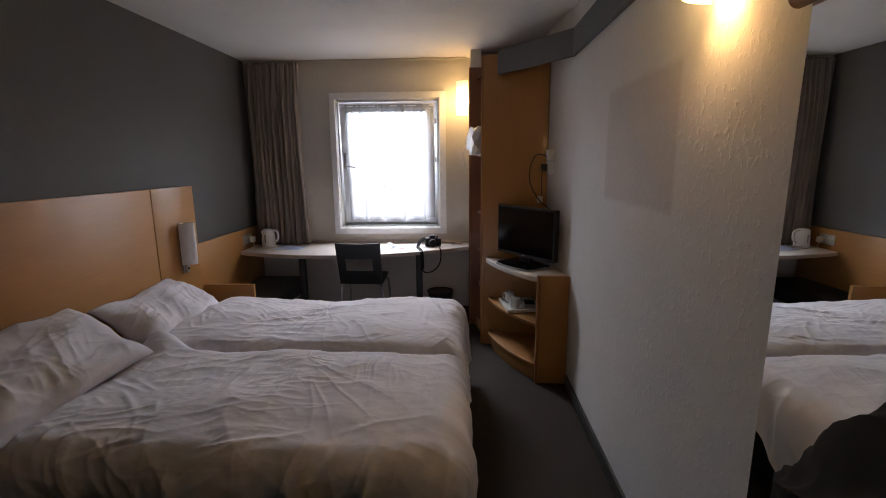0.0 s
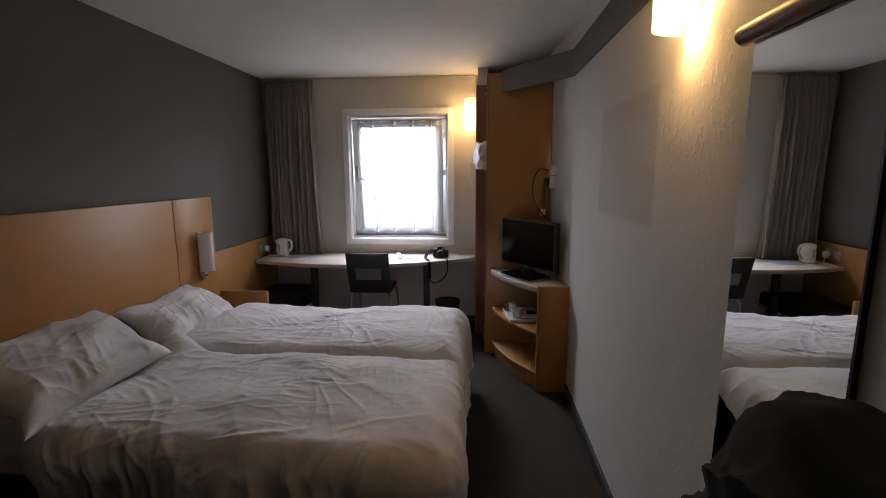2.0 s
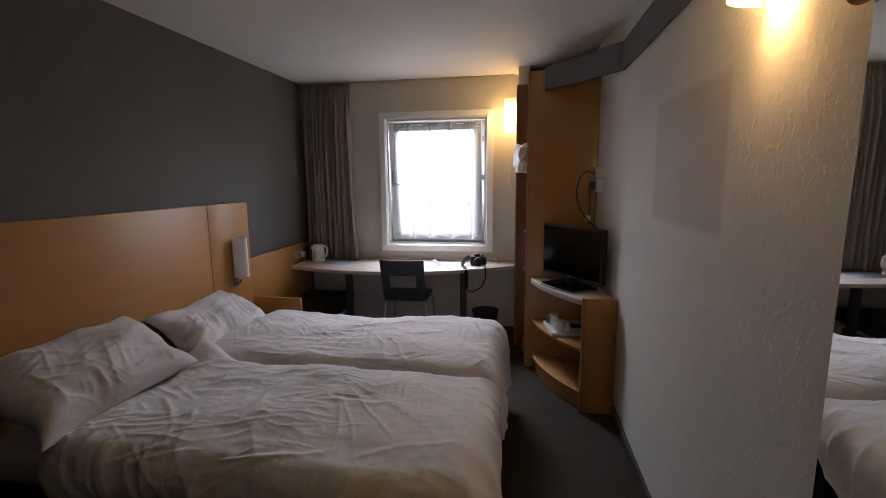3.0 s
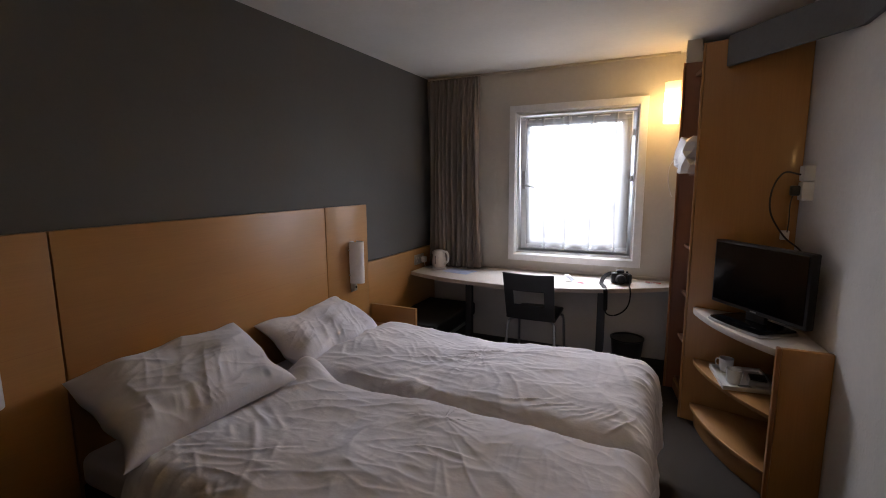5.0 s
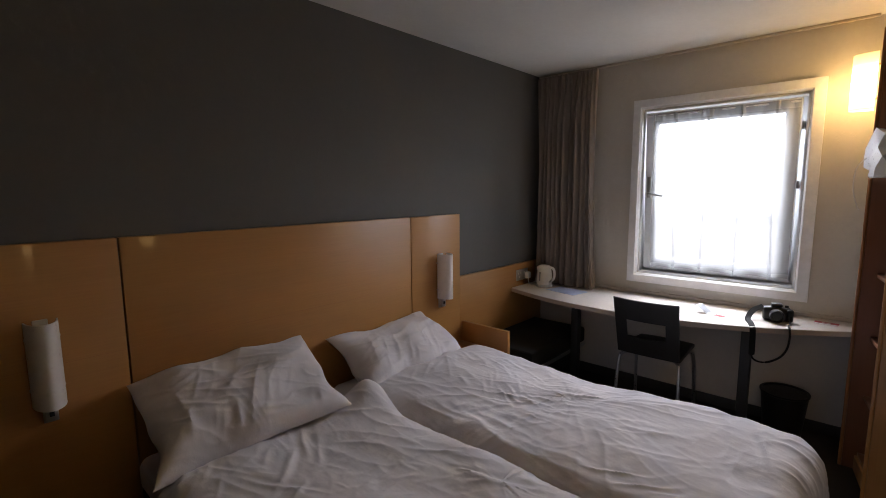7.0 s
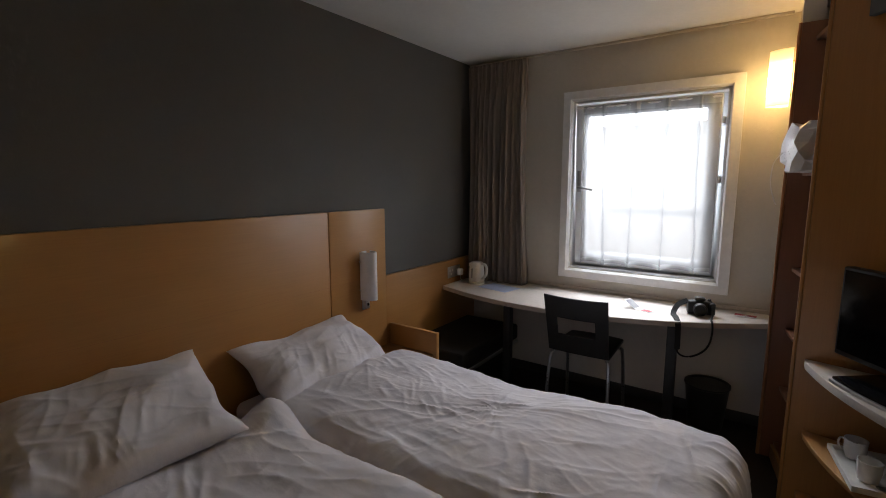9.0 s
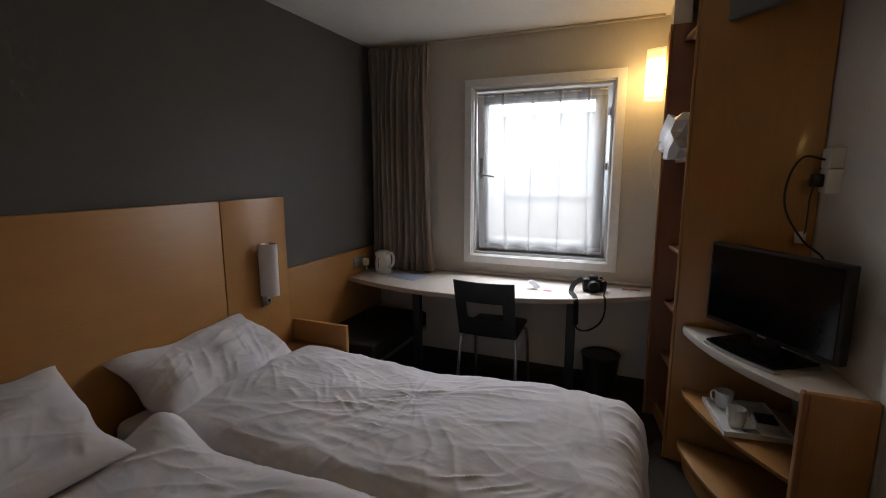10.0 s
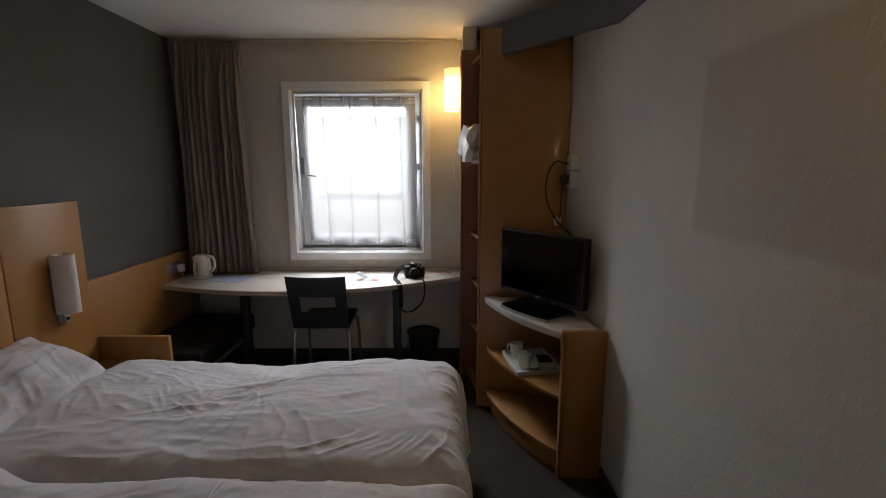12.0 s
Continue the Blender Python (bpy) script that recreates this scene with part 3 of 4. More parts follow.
def pillow(width, depth, height, seed, lines, m):
    bm, n = bmesh.new(), 130
    U, V = np.meshgrid(np.linspace(-1, 1, n), np.linspace(-1, 1, n))
    X, Y = U * width / 2, V * depth / 2
    H = folded(X, Y, lines) + 0.0058 * creases(*fan(X, Y, 0.06, -0.42), 3.0, 17, int(seed), 2.2)
    H = H + 0.0040 * creases(*turned(X, Y, 62), 4.0, 17, int(seed) + 20, 2.2) + 0.0028 * creases(*turned(X, Y, 20), 4.5, 22, int(seed) + 40, 2.2)
    for side in (1, -1):
        pts = []
        for i in range(n):
            for j in range(n):
                u, v = U[i, j], V[i, j]
                e = max(0.0, (1 - abs(u) ** 3) * (1 - abs(v) ** 3)) ** 0.55
                pu = 1 - 0.06 * (1 - abs(v) ** 3) * abs(u) ** 3 + 0.11 * noise.noise((v * 1.3, seed, 1)) * abs(u)
                pv = 1 - 0.06 * (1 - abs(u) ** 3) * abs(v) ** 3 + 0.13 * noise.noise((u * 1.3, seed, 9)) * abs(v)
                z = side * (height / 2 * e + e ** 0.5 * (H[i, j] + 0.024 * noise.noise((u * 1.6, v * 1.8, seed)) + 0.006 * noise.noise((u * 4, v * 4, seed + 3)) + 0.0032 * ridge(u * 3 + 2 * v, v * 3.5, seed + 71, 2.2)))
                pts.append(Vector((u * width / 2 * pu, v * depth / 2 * pv, z + 0.045 * noise.noise((u * 1.5, v * 1.5, seed + 31)))))
        grid_mesh(bm, pts, n, n)
    bmesh.ops.remove_doubles(bm, verts=bm.verts, dist=0.0006)
    bmesh.ops.transform(bm, matrix=m, verts=bm.verts)
    return bm


# across is a pillow's width, in its own metres; its lower edge is where v is below zero
lines = fold_lines(rng, 17, (-0.30, 0.34), (-0.22, 0.02), (35, 105), (0.07, 0.20), (0.007, 0.014), (0.002, 0.0048), 1.8)
lines += fold_lines(rng, 10, (-0.34, 0.34), (-0.2, 0.2), (-40, 40), (0.10, 0.3), (0.007, 0.013), (0.002, 0.005), 1.5)
bedding("pillow", pillow(0.71, 0.47, 0.205, 2.0, lines, pose(-1.465, 1.950, 0.690, 6, 26, 0) @ pose(0, 0, 0, 0, 0, 86)), "plump creased white pillow leaning on the headboard", "pillow", "pillows")
lines = fold_lines(rng, 16, (-0.3, 0.3), (-0.18, 0.08), (35, 80), (0.10, 0.28), (0.007, 0.013), (0.002, 0.0050), 1.5)
lines += fold_lines(rng, 9, (-0.3, 0.3), (-0.15, 0.15), (-30, 30), (0.12, 0.3), (0.008, 0.014), (0.002, 0.005), 1.0)
bedding("pillow", pillow(0.74, 0.43, 0.175, 33.0, lines, pose(-1.545, 2.885, 0.618, -1, 27, 0) @ pose(0, 0, 0, 0, 0, 93)), "soft creased white pillow leaning on the headboard", "pillow", "pillows")


# ---- wall lamps ----
def half_tube(r, depth, z0, z1, thick):
    """An open bowed shade in front of x = 0, opening towards -x."""
    bm, n = bmesh.new(), 20
    pts = []
    for z, s in ((z0, 1), (z1, 1), (z1, 0), (z0, 0), (z0, 1)):
        for k in range(n + 1):
            a = math.pi * k / n
            q = r - (0 if s else thick)
            pts.append((math.sin(a) * (depth - (0 if s else thick)), math.cos(a) * q, z))
    grid_mesh(bm, pts, 5, n + 1)
    return bm


def wall_lamp(at, turn, shade_material, label, height=0.29, r=0.05, lit=0.0, bracket=True, gap=0.018):
    """A wall lamp whose back is at the point given; turn is the way it faces."""
    ob = thing("wall_lamp", at, label, "wall lamp", "bedside lamps" if bracket else "lit wall lamps")
    m = pose(*at, 0, 0, turn)

    def put(name, bm, mat, lab=""):
        bmesh.ops.transform(bm, matrix=m, verts=bm.verts)
        return part(name, bm, mat, ob, lab)
    put("back_plate", box(0.001, 0.012, -r * 0.45, r * 0.45, -0.07 if bracket else 0.06, height + (0.0 if bracket else 0.085), 0.003), ALUMINIUM if bracket else LIPPING, "grey metal back plate" if bracket else "dark wooden back plate")
    sh = half_tube(r, 0.088 if bracket else 0.102, 0.0, height, 0.005)
    bmesh.ops.translate(sh, verts=sh.verts, vec=(gap, 0, 0))
    put("shade", sh, shade_material, "bowed opal glass shade")
    for z in (height * 0.2, height * 0.8):
        reach = r + 0.002 if bracket else 0.012
        put("clip", box(0.012, gap + 0.008, -reach, reach, z - 0.005, z + 0.005, 0.002), ALUMINIUM if bracket else LIPPING)
    if bracket:
        sw = box(0.012, 0.034, -0.018, 0.018, -0.062, -0.004, 0.004)
        put("switch_box", sw, ALUMINIUM, "grey metal switch bracket")
        put("switch", box(0.034, 0.040, -0.007, 0.007, -0.042, -0.024, 0.002), BLACK)
    if lit:
        bulb = new("bulb", bpy.data.lights.new("bulb", "POINT"))
        bulb.data.energy, bulb.data.color, bulb.data.shadow_soft_size = lit, (1.0, 0.66, 0.30), 0.05
        bulb.matrix_world = m @ pose(gap + 0.035, 0, height * 0.45)
    return ob


wall_lamp((-1.725, 1.390, 0.790), 0, OPAL, "unlit white opal wall lamp on a grey bracket", 0.295, 0.046)
wall_lamp((-1.725, 3.412, 0.800), 0, OPAL, "unlit white opal wall lamp on a grey bracket", 0.295, 0.046)
wall_lamp((0.349, 4.55, 1.912), 180, LIT_OPAL, "lit warm opal wall lamp beside the window", 0.285, 0.055, 0.6, False, 0.020)
wall_lamp((RIGHT, 1.580, 1.918), 180, LIT_OPAL, "lit warm opal wall lamp beside the mirror", 0.285, 0.062, 5.2, False, 0.022)


# ---- desk ----
def arc_edge(a, b, bulge, n=24):
    """Points from a to b on a bowed edge, bulging to the right of the way."""
    a, b = Vector(a), Vector(b)
    d = b - a
    side = Vector((d.y, -d.x)).normalized()
    return [tuple(a + d * (k / n) + side * bulge * (1 - (2 * k / n - 1) ** 2)) for k in range(n + 1)]


DESK = 0.722
desk = thing("desk", (-0.7, 4.6, 0.0), "long wall-to-wall desk with a bowed pale laminate top", "desk")
outline = arc_edge((-1.727, 4.27), (0.348, 4.52), 0.29) + [(0.348, 4.724), (-1.727, 4.724)]
top = part("desktop", prism(outline, DESK - 0.034, DESK, 0.004), LAMINATE, desk)
part("edge_band", prism(arc_edge((-1.727, 4.268), (0.348, 4.518), 0.292) + arc_edge((-1.727, 4.2695), (0.348, 4.5195), 0.2905)[::-1], DESK - 0.031, DESK - 0.004), plain("pale_edge_band", (0.46, 0.38, 0.31), 0.45), top, "thin pale edge band")
part("upstand", box(-1.727, 0.348, 4.721, 4.739, DESK + 0.001, DESK + 0.022, 0.003), LAMINATE, desk, "pale wooden back strip")
for x in (-1.177, -0.112):
    leg = part("leg", box(x - 0.027, x + 0.027, 4.27, 4.325, 0.012, DESK - 0.034, 0.004), BLACK_STEEL, desk, "black square steel leg")
    part("foot", box(x - 0.045, x + 0.045, 4.25, 4.345, 0.0, 0.012, 0.003), BLACK_STEEL, leg)


# ---- chair ----
def chair():
    ob = thing("chair", (-0.595, 4.2, 0.0), "black moulded chair with a slotted back and chrome legs", "chair")
    bm = bmesh.new()
    cx, wide, zb, zt = -0.595, 0.366, 0.475, 0.838
    nx, nz = 14, 14
    hole = (0.19, 0.81, 0.33, 0.63)

    def at(u, v, back):
        x = cx + wide * (u - 0.5) * (1 + 0.04 * v)
        y = 4.085 - 0.095 * v - 0.016 * (1 - (2 * u - 1) ** 2) + (0.012 if back else 0)
        return x, y, zb + (zt - zb) * v + 0.005 * (2 * u - 1) ** 2 * v
    us = sorted({k / nx for k in range(nx + 1)} | {hole[0], hole[1]})
    vs = sorted({k / nz for k in range(nz + 1)} | {hole[2], hole[3]})
    vert = {}
    for b in (0, 1):
        for u in us:
            for v in vs:
                vert[b, u, v] = bm.verts.new(at(u, v, b))
    cells = {(i, j) for i in range(len(us) - 1) for j in range(len(vs) - 1)
             if not (hole[0] <= us[i] and us[i + 1] <= hole[1] and hole[2] <= vs[j] and vs[j + 1] <= hole[3])}
    for i, j in cells:
        q = [(us[i], vs[j]), (us[i + 1], vs[j]), (us[i + 1], vs[j + 1]), (us[i], vs[j + 1])]
        for b in (0, 1):
            bm.faces.new([vert[(b, *k)] for k in q])
        for k, (di, dj) in enumerate(((0, -1), (1, 0), (0, 1), (-1, 0))):
            if (i + di, j + dj) not in cells:
                e, f = q[k], q[(k + 1) % 4]
                bm.faces.new([vert[(0, *e)], vert[(0, *f)], vert[(1, *f)], vert[(1, *e)]])
    part("backrest", bm, BLACK_WOOD, ob, "black back with an open slot")
    seat = prism(arc_edge((cx - 0.19, 4.09), (cx + 0.19, 4.09), 0.012, 8) + arc_edge((cx + 0.175, 4.47), (cx - 0.175, 4.47), 0.02, 8), 0.468, 0.493, 0.008)
    part("seat", seat, BLACK_WOOD, ob)
    for sx in (-1, 1):
        part("leg", tube(bend([(cx + sx * 0.11, 4.17, 0.458), (cx + sx * 0.165, 4.125, 0.448), (cx + sx * 0.183, 4.10, 0.38), (cx + sx * 0.192, 4.06, 0.0)], 6), 0.0105), CHROME, ob, "chrome tube leg")
        part("leg", tube(bend([(cx + sx * 0.11, 4.37, 0.458), (cx + sx * 0.165, 4.41, 0.448), (cx + sx * 0.183, 4.43, 0.38), (cx + sx * 0.192, 4.47, 0.0)], 6), 0.0105), CHROME, ob, "chrome tube leg")
        part("rail", tube([(cx + sx * 0.11, 4.17, 0.458), (cx + sx * 0.11, 4.37, 0.458)], 0.0095), CHROME, ob)
    return ob


chair()

# ---- bedside shelf, luggage bench, bin ----
side = thing("bedside_shelf", (-1.5, 3.55, 0.0), "beech bedside shelf with an upright end board", "bedside shelf")
part("end_board", box(-1.726, -1.335, 3.640, 3.668, 0.30, 0.583, 0.004), BEECH_ACROSS, side)
part("shelf", box(-1.726, -1.36, 3.415, 3.6395, 0.42, 0.445, 0.004), BEECH_ACROSS, side)
part("lower_board", box(-1.726, -1.70, 3.415, 3.6395, 0.30, 0.4195, 0.003), BEECH_ACROSS, side)

bench = thing("luggage_bench", (-1.45, 4.2, 0.0), "low black luggage bench under the desk", "luggage bench")
part("cushion", box(-1.725, -1.25, 3.80, 4.62, 0.29, 0.41, 0.02, 3), BLACK_CLOTH, bench, "black upholstered top")
part("rail", box(-1.26, -1.245, 3.81, 4.61, 0.262, 0.285, 0.003), ALUMINIUM, bench, "pale metal front rail")
part("plinth", box(-1.725, -1.30, 3.84, 4.58, 0.0, 0.289, 0.004), BLACK, bench)

waste = thing("waste_bin", (0.062, 4.585, 0.0), "round black plastic waste bin under the desk", "waste bin")
part("bucket", lathe([(0.09, 0.0), (0.098, 0.004), (0.122, 0.262), (0.116, 0.262), (0.092, 0.012)], (0.062, 4.585, 0.0), 36), BLACK, waste)
part("rim", lathe([(0.1225, 0.259), (0.128, 0.263), (0.128, 0.273), (0.115, 0.273), (0.115, 0.263)], (0.062, 4.585, 0.0), 36), BLACK, waste)

# ---- tall open wardrobe shelf ----
case = thing("bookcase", (0.62, 4.15, 0.0), "tall open beech shelf unit with a broad side panel", "shelf unit")
PANEL = pose(0.428, 3.925, 0, 0, 0, -14.0)
near = box(0.012, 0.505, 0.0, 0.028, 0.0, 2.285, 0.002, m=PANEL)
side_panel = part("side_panel", near, BEECH, case, "broad beech side panel")
part("lipping", box(-0.004, 0.0117, -0.004, 0.032, 0.0, 2.287, 0.005, 3, m=PANEL), BEECH, side_panel, "rounded solid beech edge strip")
# far panel, back and shelves are coloured darker and redder as shade
far_panel = part("side_panel", box(0.352, 0.92, 4.385, 4.412, 0.0, 2.283, 0.002), SHADED_BEECH, case)
part("lipping", box(0.336, 0.3517, 4.380, 4.414, 0.0, 2.285, 0.005, 3), LIPPING, far_panel, "rounded stained edge strip")
part("back_panel", box(0.90, 0.918, 3.87, 4.384, 0.0, 2.28), SHADED_BEECH, case)
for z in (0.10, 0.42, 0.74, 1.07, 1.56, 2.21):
    part("shelf", prism(arc_edge((0.410, 4.384), (0.490, 3.955), 0.004, 8) + [(0.899, 3.86), (0.899, 4.384)], z - 0.02, z, 0.002), SHADED_BEECH, case)
part("plinth", prism([(0.40, 4.384), (0.47, 3.955), (0.899, 3.86), (0.899, 4.384)], 0.0, 0.079), BEECH, case)


def crumpled(centre, size, seed):
    """A stuffed bag: broad flat facets that meet in sharp creases."""
    bm, toss = bmesh.new(), random.Random(seed)
    bmesh.ops.create_icosphere(bm, subdivisions=3, radius=1.0)
    for v in bm.verts:
        d = v.co.normalized()
        k = 0.86 + 0.34 * noise.noise(d * 1.7 + Vector((seed, 0, 0))) + 0.10 * ridge(d.x * 2.0 + seed, d.y * 2.0, d.z * 2.0, 1.4) + toss.uniform(-0.11, 0.11)
        square = max(abs(d.x), abs(d.y), abs(d.z)) ** -0.45
        v.co = Vector((centre[i] + size[i] * k * square * d[i] for i in range(3)))
        v.co.z = max(v.co.z, centre[2] - size[2] * 0.62)
    return bm


bag = thing("plastic_bag", (0.42, 4.18, 1.56), "crumpled white plastic bag stuffed on a shelf", "bag")
part("body", crumpled((0.475, 4.17, 1.645), (0.155, 0.17, 0.150), 7), PLASTIC_BAG, bag)
part("drawstring", tube(bend([(0.33, 4.20, 1.66), (0.29, 4.19, 1.60), (0.285, 4.19, 1.50), (0.305, 4.19, 1.42), (0.315, 4.19, 1.40)], 8), 0.003, 6), PLASTIC_BAG, bag, "thin white cord hanging down")

# ---- corner cabinet with the television ----
CAB = [(0.470, 3.86), (0.776, 3.245)]
cab = thing("corner_cabinet", (0.78, 3.55, 0.0), "open corner cabinet in beech with a bowed pale top", "cabinet")


def corner_plate(z0, z1, inset, bulge=0.045):
    front = arc_edge((CAB[0][0] + inset, CAB[0][1] - inset * 0.3), (CAB[1][0] + inset * 0.4, CAB[1][1]), bulge)
    return prism(front + [(0.981, 3.245), (0.981, 3.32), (NICHE_X - 0.004, 3.795), (0.47 + inset, 3.905)], z0, z1, 0.003)


part("top", corner_plate(0.708, 0.742, 0.0), LAMINATE, cab, "pale laminate top")
for z in (0.415, 0.125):
    part("shelf", corner_plate(z - 0.022, z, 0.018), BEECH_LONG, cab)
part("plinth", corner_plate(0.0, 0.102, 0.045), BEECH_LONG, cab)
board = part("end_board", box(0.792, 0.982, 3.216, 3.244, 0.0, 0.757, 0.003), BEECH, cab)
part("lipping", box(0.772, 0.7917, 3.211, 3.249, 0.0, 0.759, 0.006, 3), LIPPING, board, "rounded stained edge strip")

tv = thing("television", (0.75, 3.60, 0.742), "black flat television on a stand, switched off", "television")
TVM = pose(0.729, 3.595, 0.742, 0, 0, math.degrees(math.atan2(3.352 - 3.837, 0.902 - 0.556)))
shell = box(-0.298, 0.298, -0.002, 0.045, 0.068, 0.432, 0.008, 3, m=TVM)
part("housing", shell, BLACK, tv, "black plastic housing")
part("screen", box(-0.283, 0.283, -0.006, -0.0025, 0.090, 0.419, 0.001, 1, m=TVM), SCREEN, tv, "black glossy screen")
part("badge", box(-0.018, 0.018, -0.005, -0.0025, 0.076, 0.082, m=TVM), ALUMINIUM, tv)
part("neck", box(-0.06, 0.06, 0.01, 0.035, 0.022, 0.075, 0.006, m=TVM), BLACK, tv)
foot = prism(arc_edge((-0.165, -0.115), (0.165, -0.115), 0.016) + arc_edge((0.175, 0.09), (-0.175, 0.09), 0.01), 0.0135, 0.025, 0.004)
bmesh.ops.transform(foot, matrix=TVM, verts=foot.verts)
stand = part("stand", foot, SCREEN, tv, "glossy black stand")
foot = prism(arc_edge((-0.172, -0.121), (0.172, -0.121), 0.017) + arc_edge((0.181, 0.095), (-0.181, 0.095), 0.01), 0.0, 0.0133, 0.003)
bmesh.ops.transform(foot, matrix=TVM, verts=foot.verts)
part("rim", foot, ALUMINIUM, stand, "silver base rim")

# ---- tray with cups ----
tray = thing("tray", (0.72, 3.63, 0.415), "white plastic tray holding cups on the cabinet shelf", "tray")
TRAYM = pose(0.715, 3.645, 0.415, 0, 0, 8)
part("plate", box(-0.125, 0.125, -0.15, 0.15, 0.001, 0.008, 0.003, m=TRAYM), WHITE_PLASTIC, tray)
rim = ring(-0.13, 0.13, -0.155, 0.155, 0.012, -0.024, -0.002)
bmesh.ops.transform(rim, matrix=TRAYM @ Matrix.Rotation(radians(-90), 4, "X"), verts=rim.verts)
part("rim", rim, WHITE_PLASTIC, tray)


def cup(x, y, turn):
    ob = thing("cup", (x, y, 0.424), "small white ceramic cup standing on the tray", "cup", "cups on the tray")
    part("bowl", lathe([(0.022, 0.0), (0.030, 0.003), (0.036, 0.03), (0.038, 0.078), (0.035, 0.078), (0.033, 0.03), (0.025, 0.008)], (x, y, 0.424), 28), CERAMIC, ob)
    c, s = math.cos(turn), math.sin(turn)
    part("handle", tube(bend([(x + c * q, y + s * q, 0.424 + z) for q, z in ((0.034, 0.064), (0.052, 0.060), (0.058, 0.04), (0.050, 0.02), (0.034, 0.016))], 6), 0.004, 8), CERAMIC, ob)


cup(0.665, 3.575, 0.6)
cup(0.645, 3.735, 2.6)
box_of_sachets = thing("sachet_box", (0.78, 3.62, 0.424), "small white box with dark sachets on the tray", "box")
part("carton", box(0.735, 0.825, 3.565, 3.665, 0.424, 0.452, 0.003), WHITE_PLASTIC, box_of_sachets)
part("sachet", box(0.742, 0.818, 3.572, 3.658, 0.4525, 0.460, 0.002), BLACK, box_of_sachets, "dark sachets")
solid("sachet", box(-0.03, 0.03, -0.018, 0.018, 0.0, 0.006, 0.002, m=pose(0.715, 3.535, 0.424, 0, 4, 24)), GREY_INK, "small grey sachet lying on the tray", "sachet")

# ---- sockets and cables by the television ----
sock = thing("wall_socket", (0.93, 3.75, 1.49), "white surface-mounted double socket box on the wall", "wall socket")
SOM = pose(0.940, 3.70, 1.49, 0, 0, 0)
part("box", box(-0.045, 0.012, -0.045, 0.045, 0.012, 0.09, 0.005, m=SOM), WHITE_PLASTIC, sock)
part("box", box(-0.045, 0.012, -0.045, 0.045, -0.085, 0.008, 0.005, m=SOM), WHITE_PLASTIC, sock)
plug = part("plug", box(-0.085, -0.046, -0.024, 0.024, -0.062, -0.010, 0.008, m=SOM), BLACK, sock, "black mains plug")
solid("tv_cable", tube(bend([(0.893, 3.70, 1.535), (0.82, 3.69, 1.545), (0.775, 3.68, 1.46), (0.775, 3.67, 1.34), (0.84, 3.66, 1.22), (0.92, 3.655, 1.14), (0.90, 3.64, 1.05)], 10), 0.0045, 8), BROWN_CABLE, "dark brown cable looping down to the television", "cable")
solid("plug_cable", tube(bend([(0.868, 3.70, 1.43), (0.862, 3.71, 1.38), (0.868, 3.73, 1.30), (0.865, 3.73, 1.235)], 8), 0.003, 6), BROWN_CABLE, "thin dark brown cable hanging from a plug", "cable")
solid("aerial_socket", box(0.845, 0.885, 3.77, 3.789, 1.19, 1.24, 0.004), WHITE_PLASTIC, "small white aerial socket on the side panel", "socket")

# ---- things on the desk ----
kettle = thing("kettle", (-1.555, 4.50, DESK), "white plastic electric kettle on the desk", "kettle")
KX, KY = -1.555, 4.485
part("base", lathe([(0.062, 0.0), (0.066, 0.004), (0.066, 0.014), (0.060, 0.018)], (KX, KY, DESK), 32), WHITE_PLASTIC, kettle)
body = part("body", lathe([(0.058, 0.019), (0.062, 0.03), (0.060, 0.09), (0.053, 0.150), (0.050, 0.160)], (KX, KY, DESK), 36), WHITE_PLASTIC, kettle)
part("lid", lathe([(0.049, 0.1605), (0.048, 0.168), (0.030, 0.174), (0.012, 0.175)], (KX, KY, DESK), 32), WHITE_PLASTIC, kettle)
part("handle", tube(bend([(KX + 0.045, KY - 0.01, DESK + 0.158), (KX + 0.085, KY - 0.02, DESK + 0.160), (KX + 0.104, KY - 0.025, DESK + 0.130), (KX + 0.098, KY - 0.024, DESK + 0.08), (KX + 0.060, KY - 0.014, DESK + 0.045)], 8), 0.010, 10), WHITE_PLASTIC, kettle)
part("spout", prism([(KX - 0.045, KY - 0.022), (KX - 0.072, KY), (KX - 0.045, KY + 0.022)], DESK + 0.128, DESK + 0.158, 0.004), WHITE_PLASTIC, kettle)
part("water_window", box(KX - 0.012, KX - 0.002, KY - 0.0625, KY - 0.055, DESK + 0.05, DESK + 0.125, 0.002), GREY_INK, kettle, "grey water gauge")

sockets = thing("double_socket", (-1.727, 4.42, 0.82), "metal double socket plate with switches above the desk", "wall socket")
part("plate", box(-1.7275, -1.720, 4.33, 4.50, 0.765, 0.855, 0.003), ALUMINIUM, sockets)
for y in (4.37, 4.46):
    for dy, z in ((0, 0.795), (-0.018, 0.825), (0.018, 0.825)):
        part("outlet", box(-1.7198, -1.716, y + dy - 0.006, y + dy + 0.006, z - 0.008, z + 0.008, 0.001), WHITE_PLASTIC, sockets, "white insert")
solid("kettle_plug", box(-1.7155, -1.675, 4.435, 4.485, 0.775, 0.83, 0.012, 3), WHITE_PLASTIC, "white mains plug in the socket", "plug")
solid("kettle_cable", tube(bend([(-1.69, 4.46, 0.776), (-1.685, 4.455, 0.75), (-1.67, 4.46, 0.729), (-1.63, 4.48, 0.727), (-1.60, 4.486, 0.728)], 6), 0.0035, 8), WHITE_PLASTIC, "white kettle cable lying on the desk", "cable")

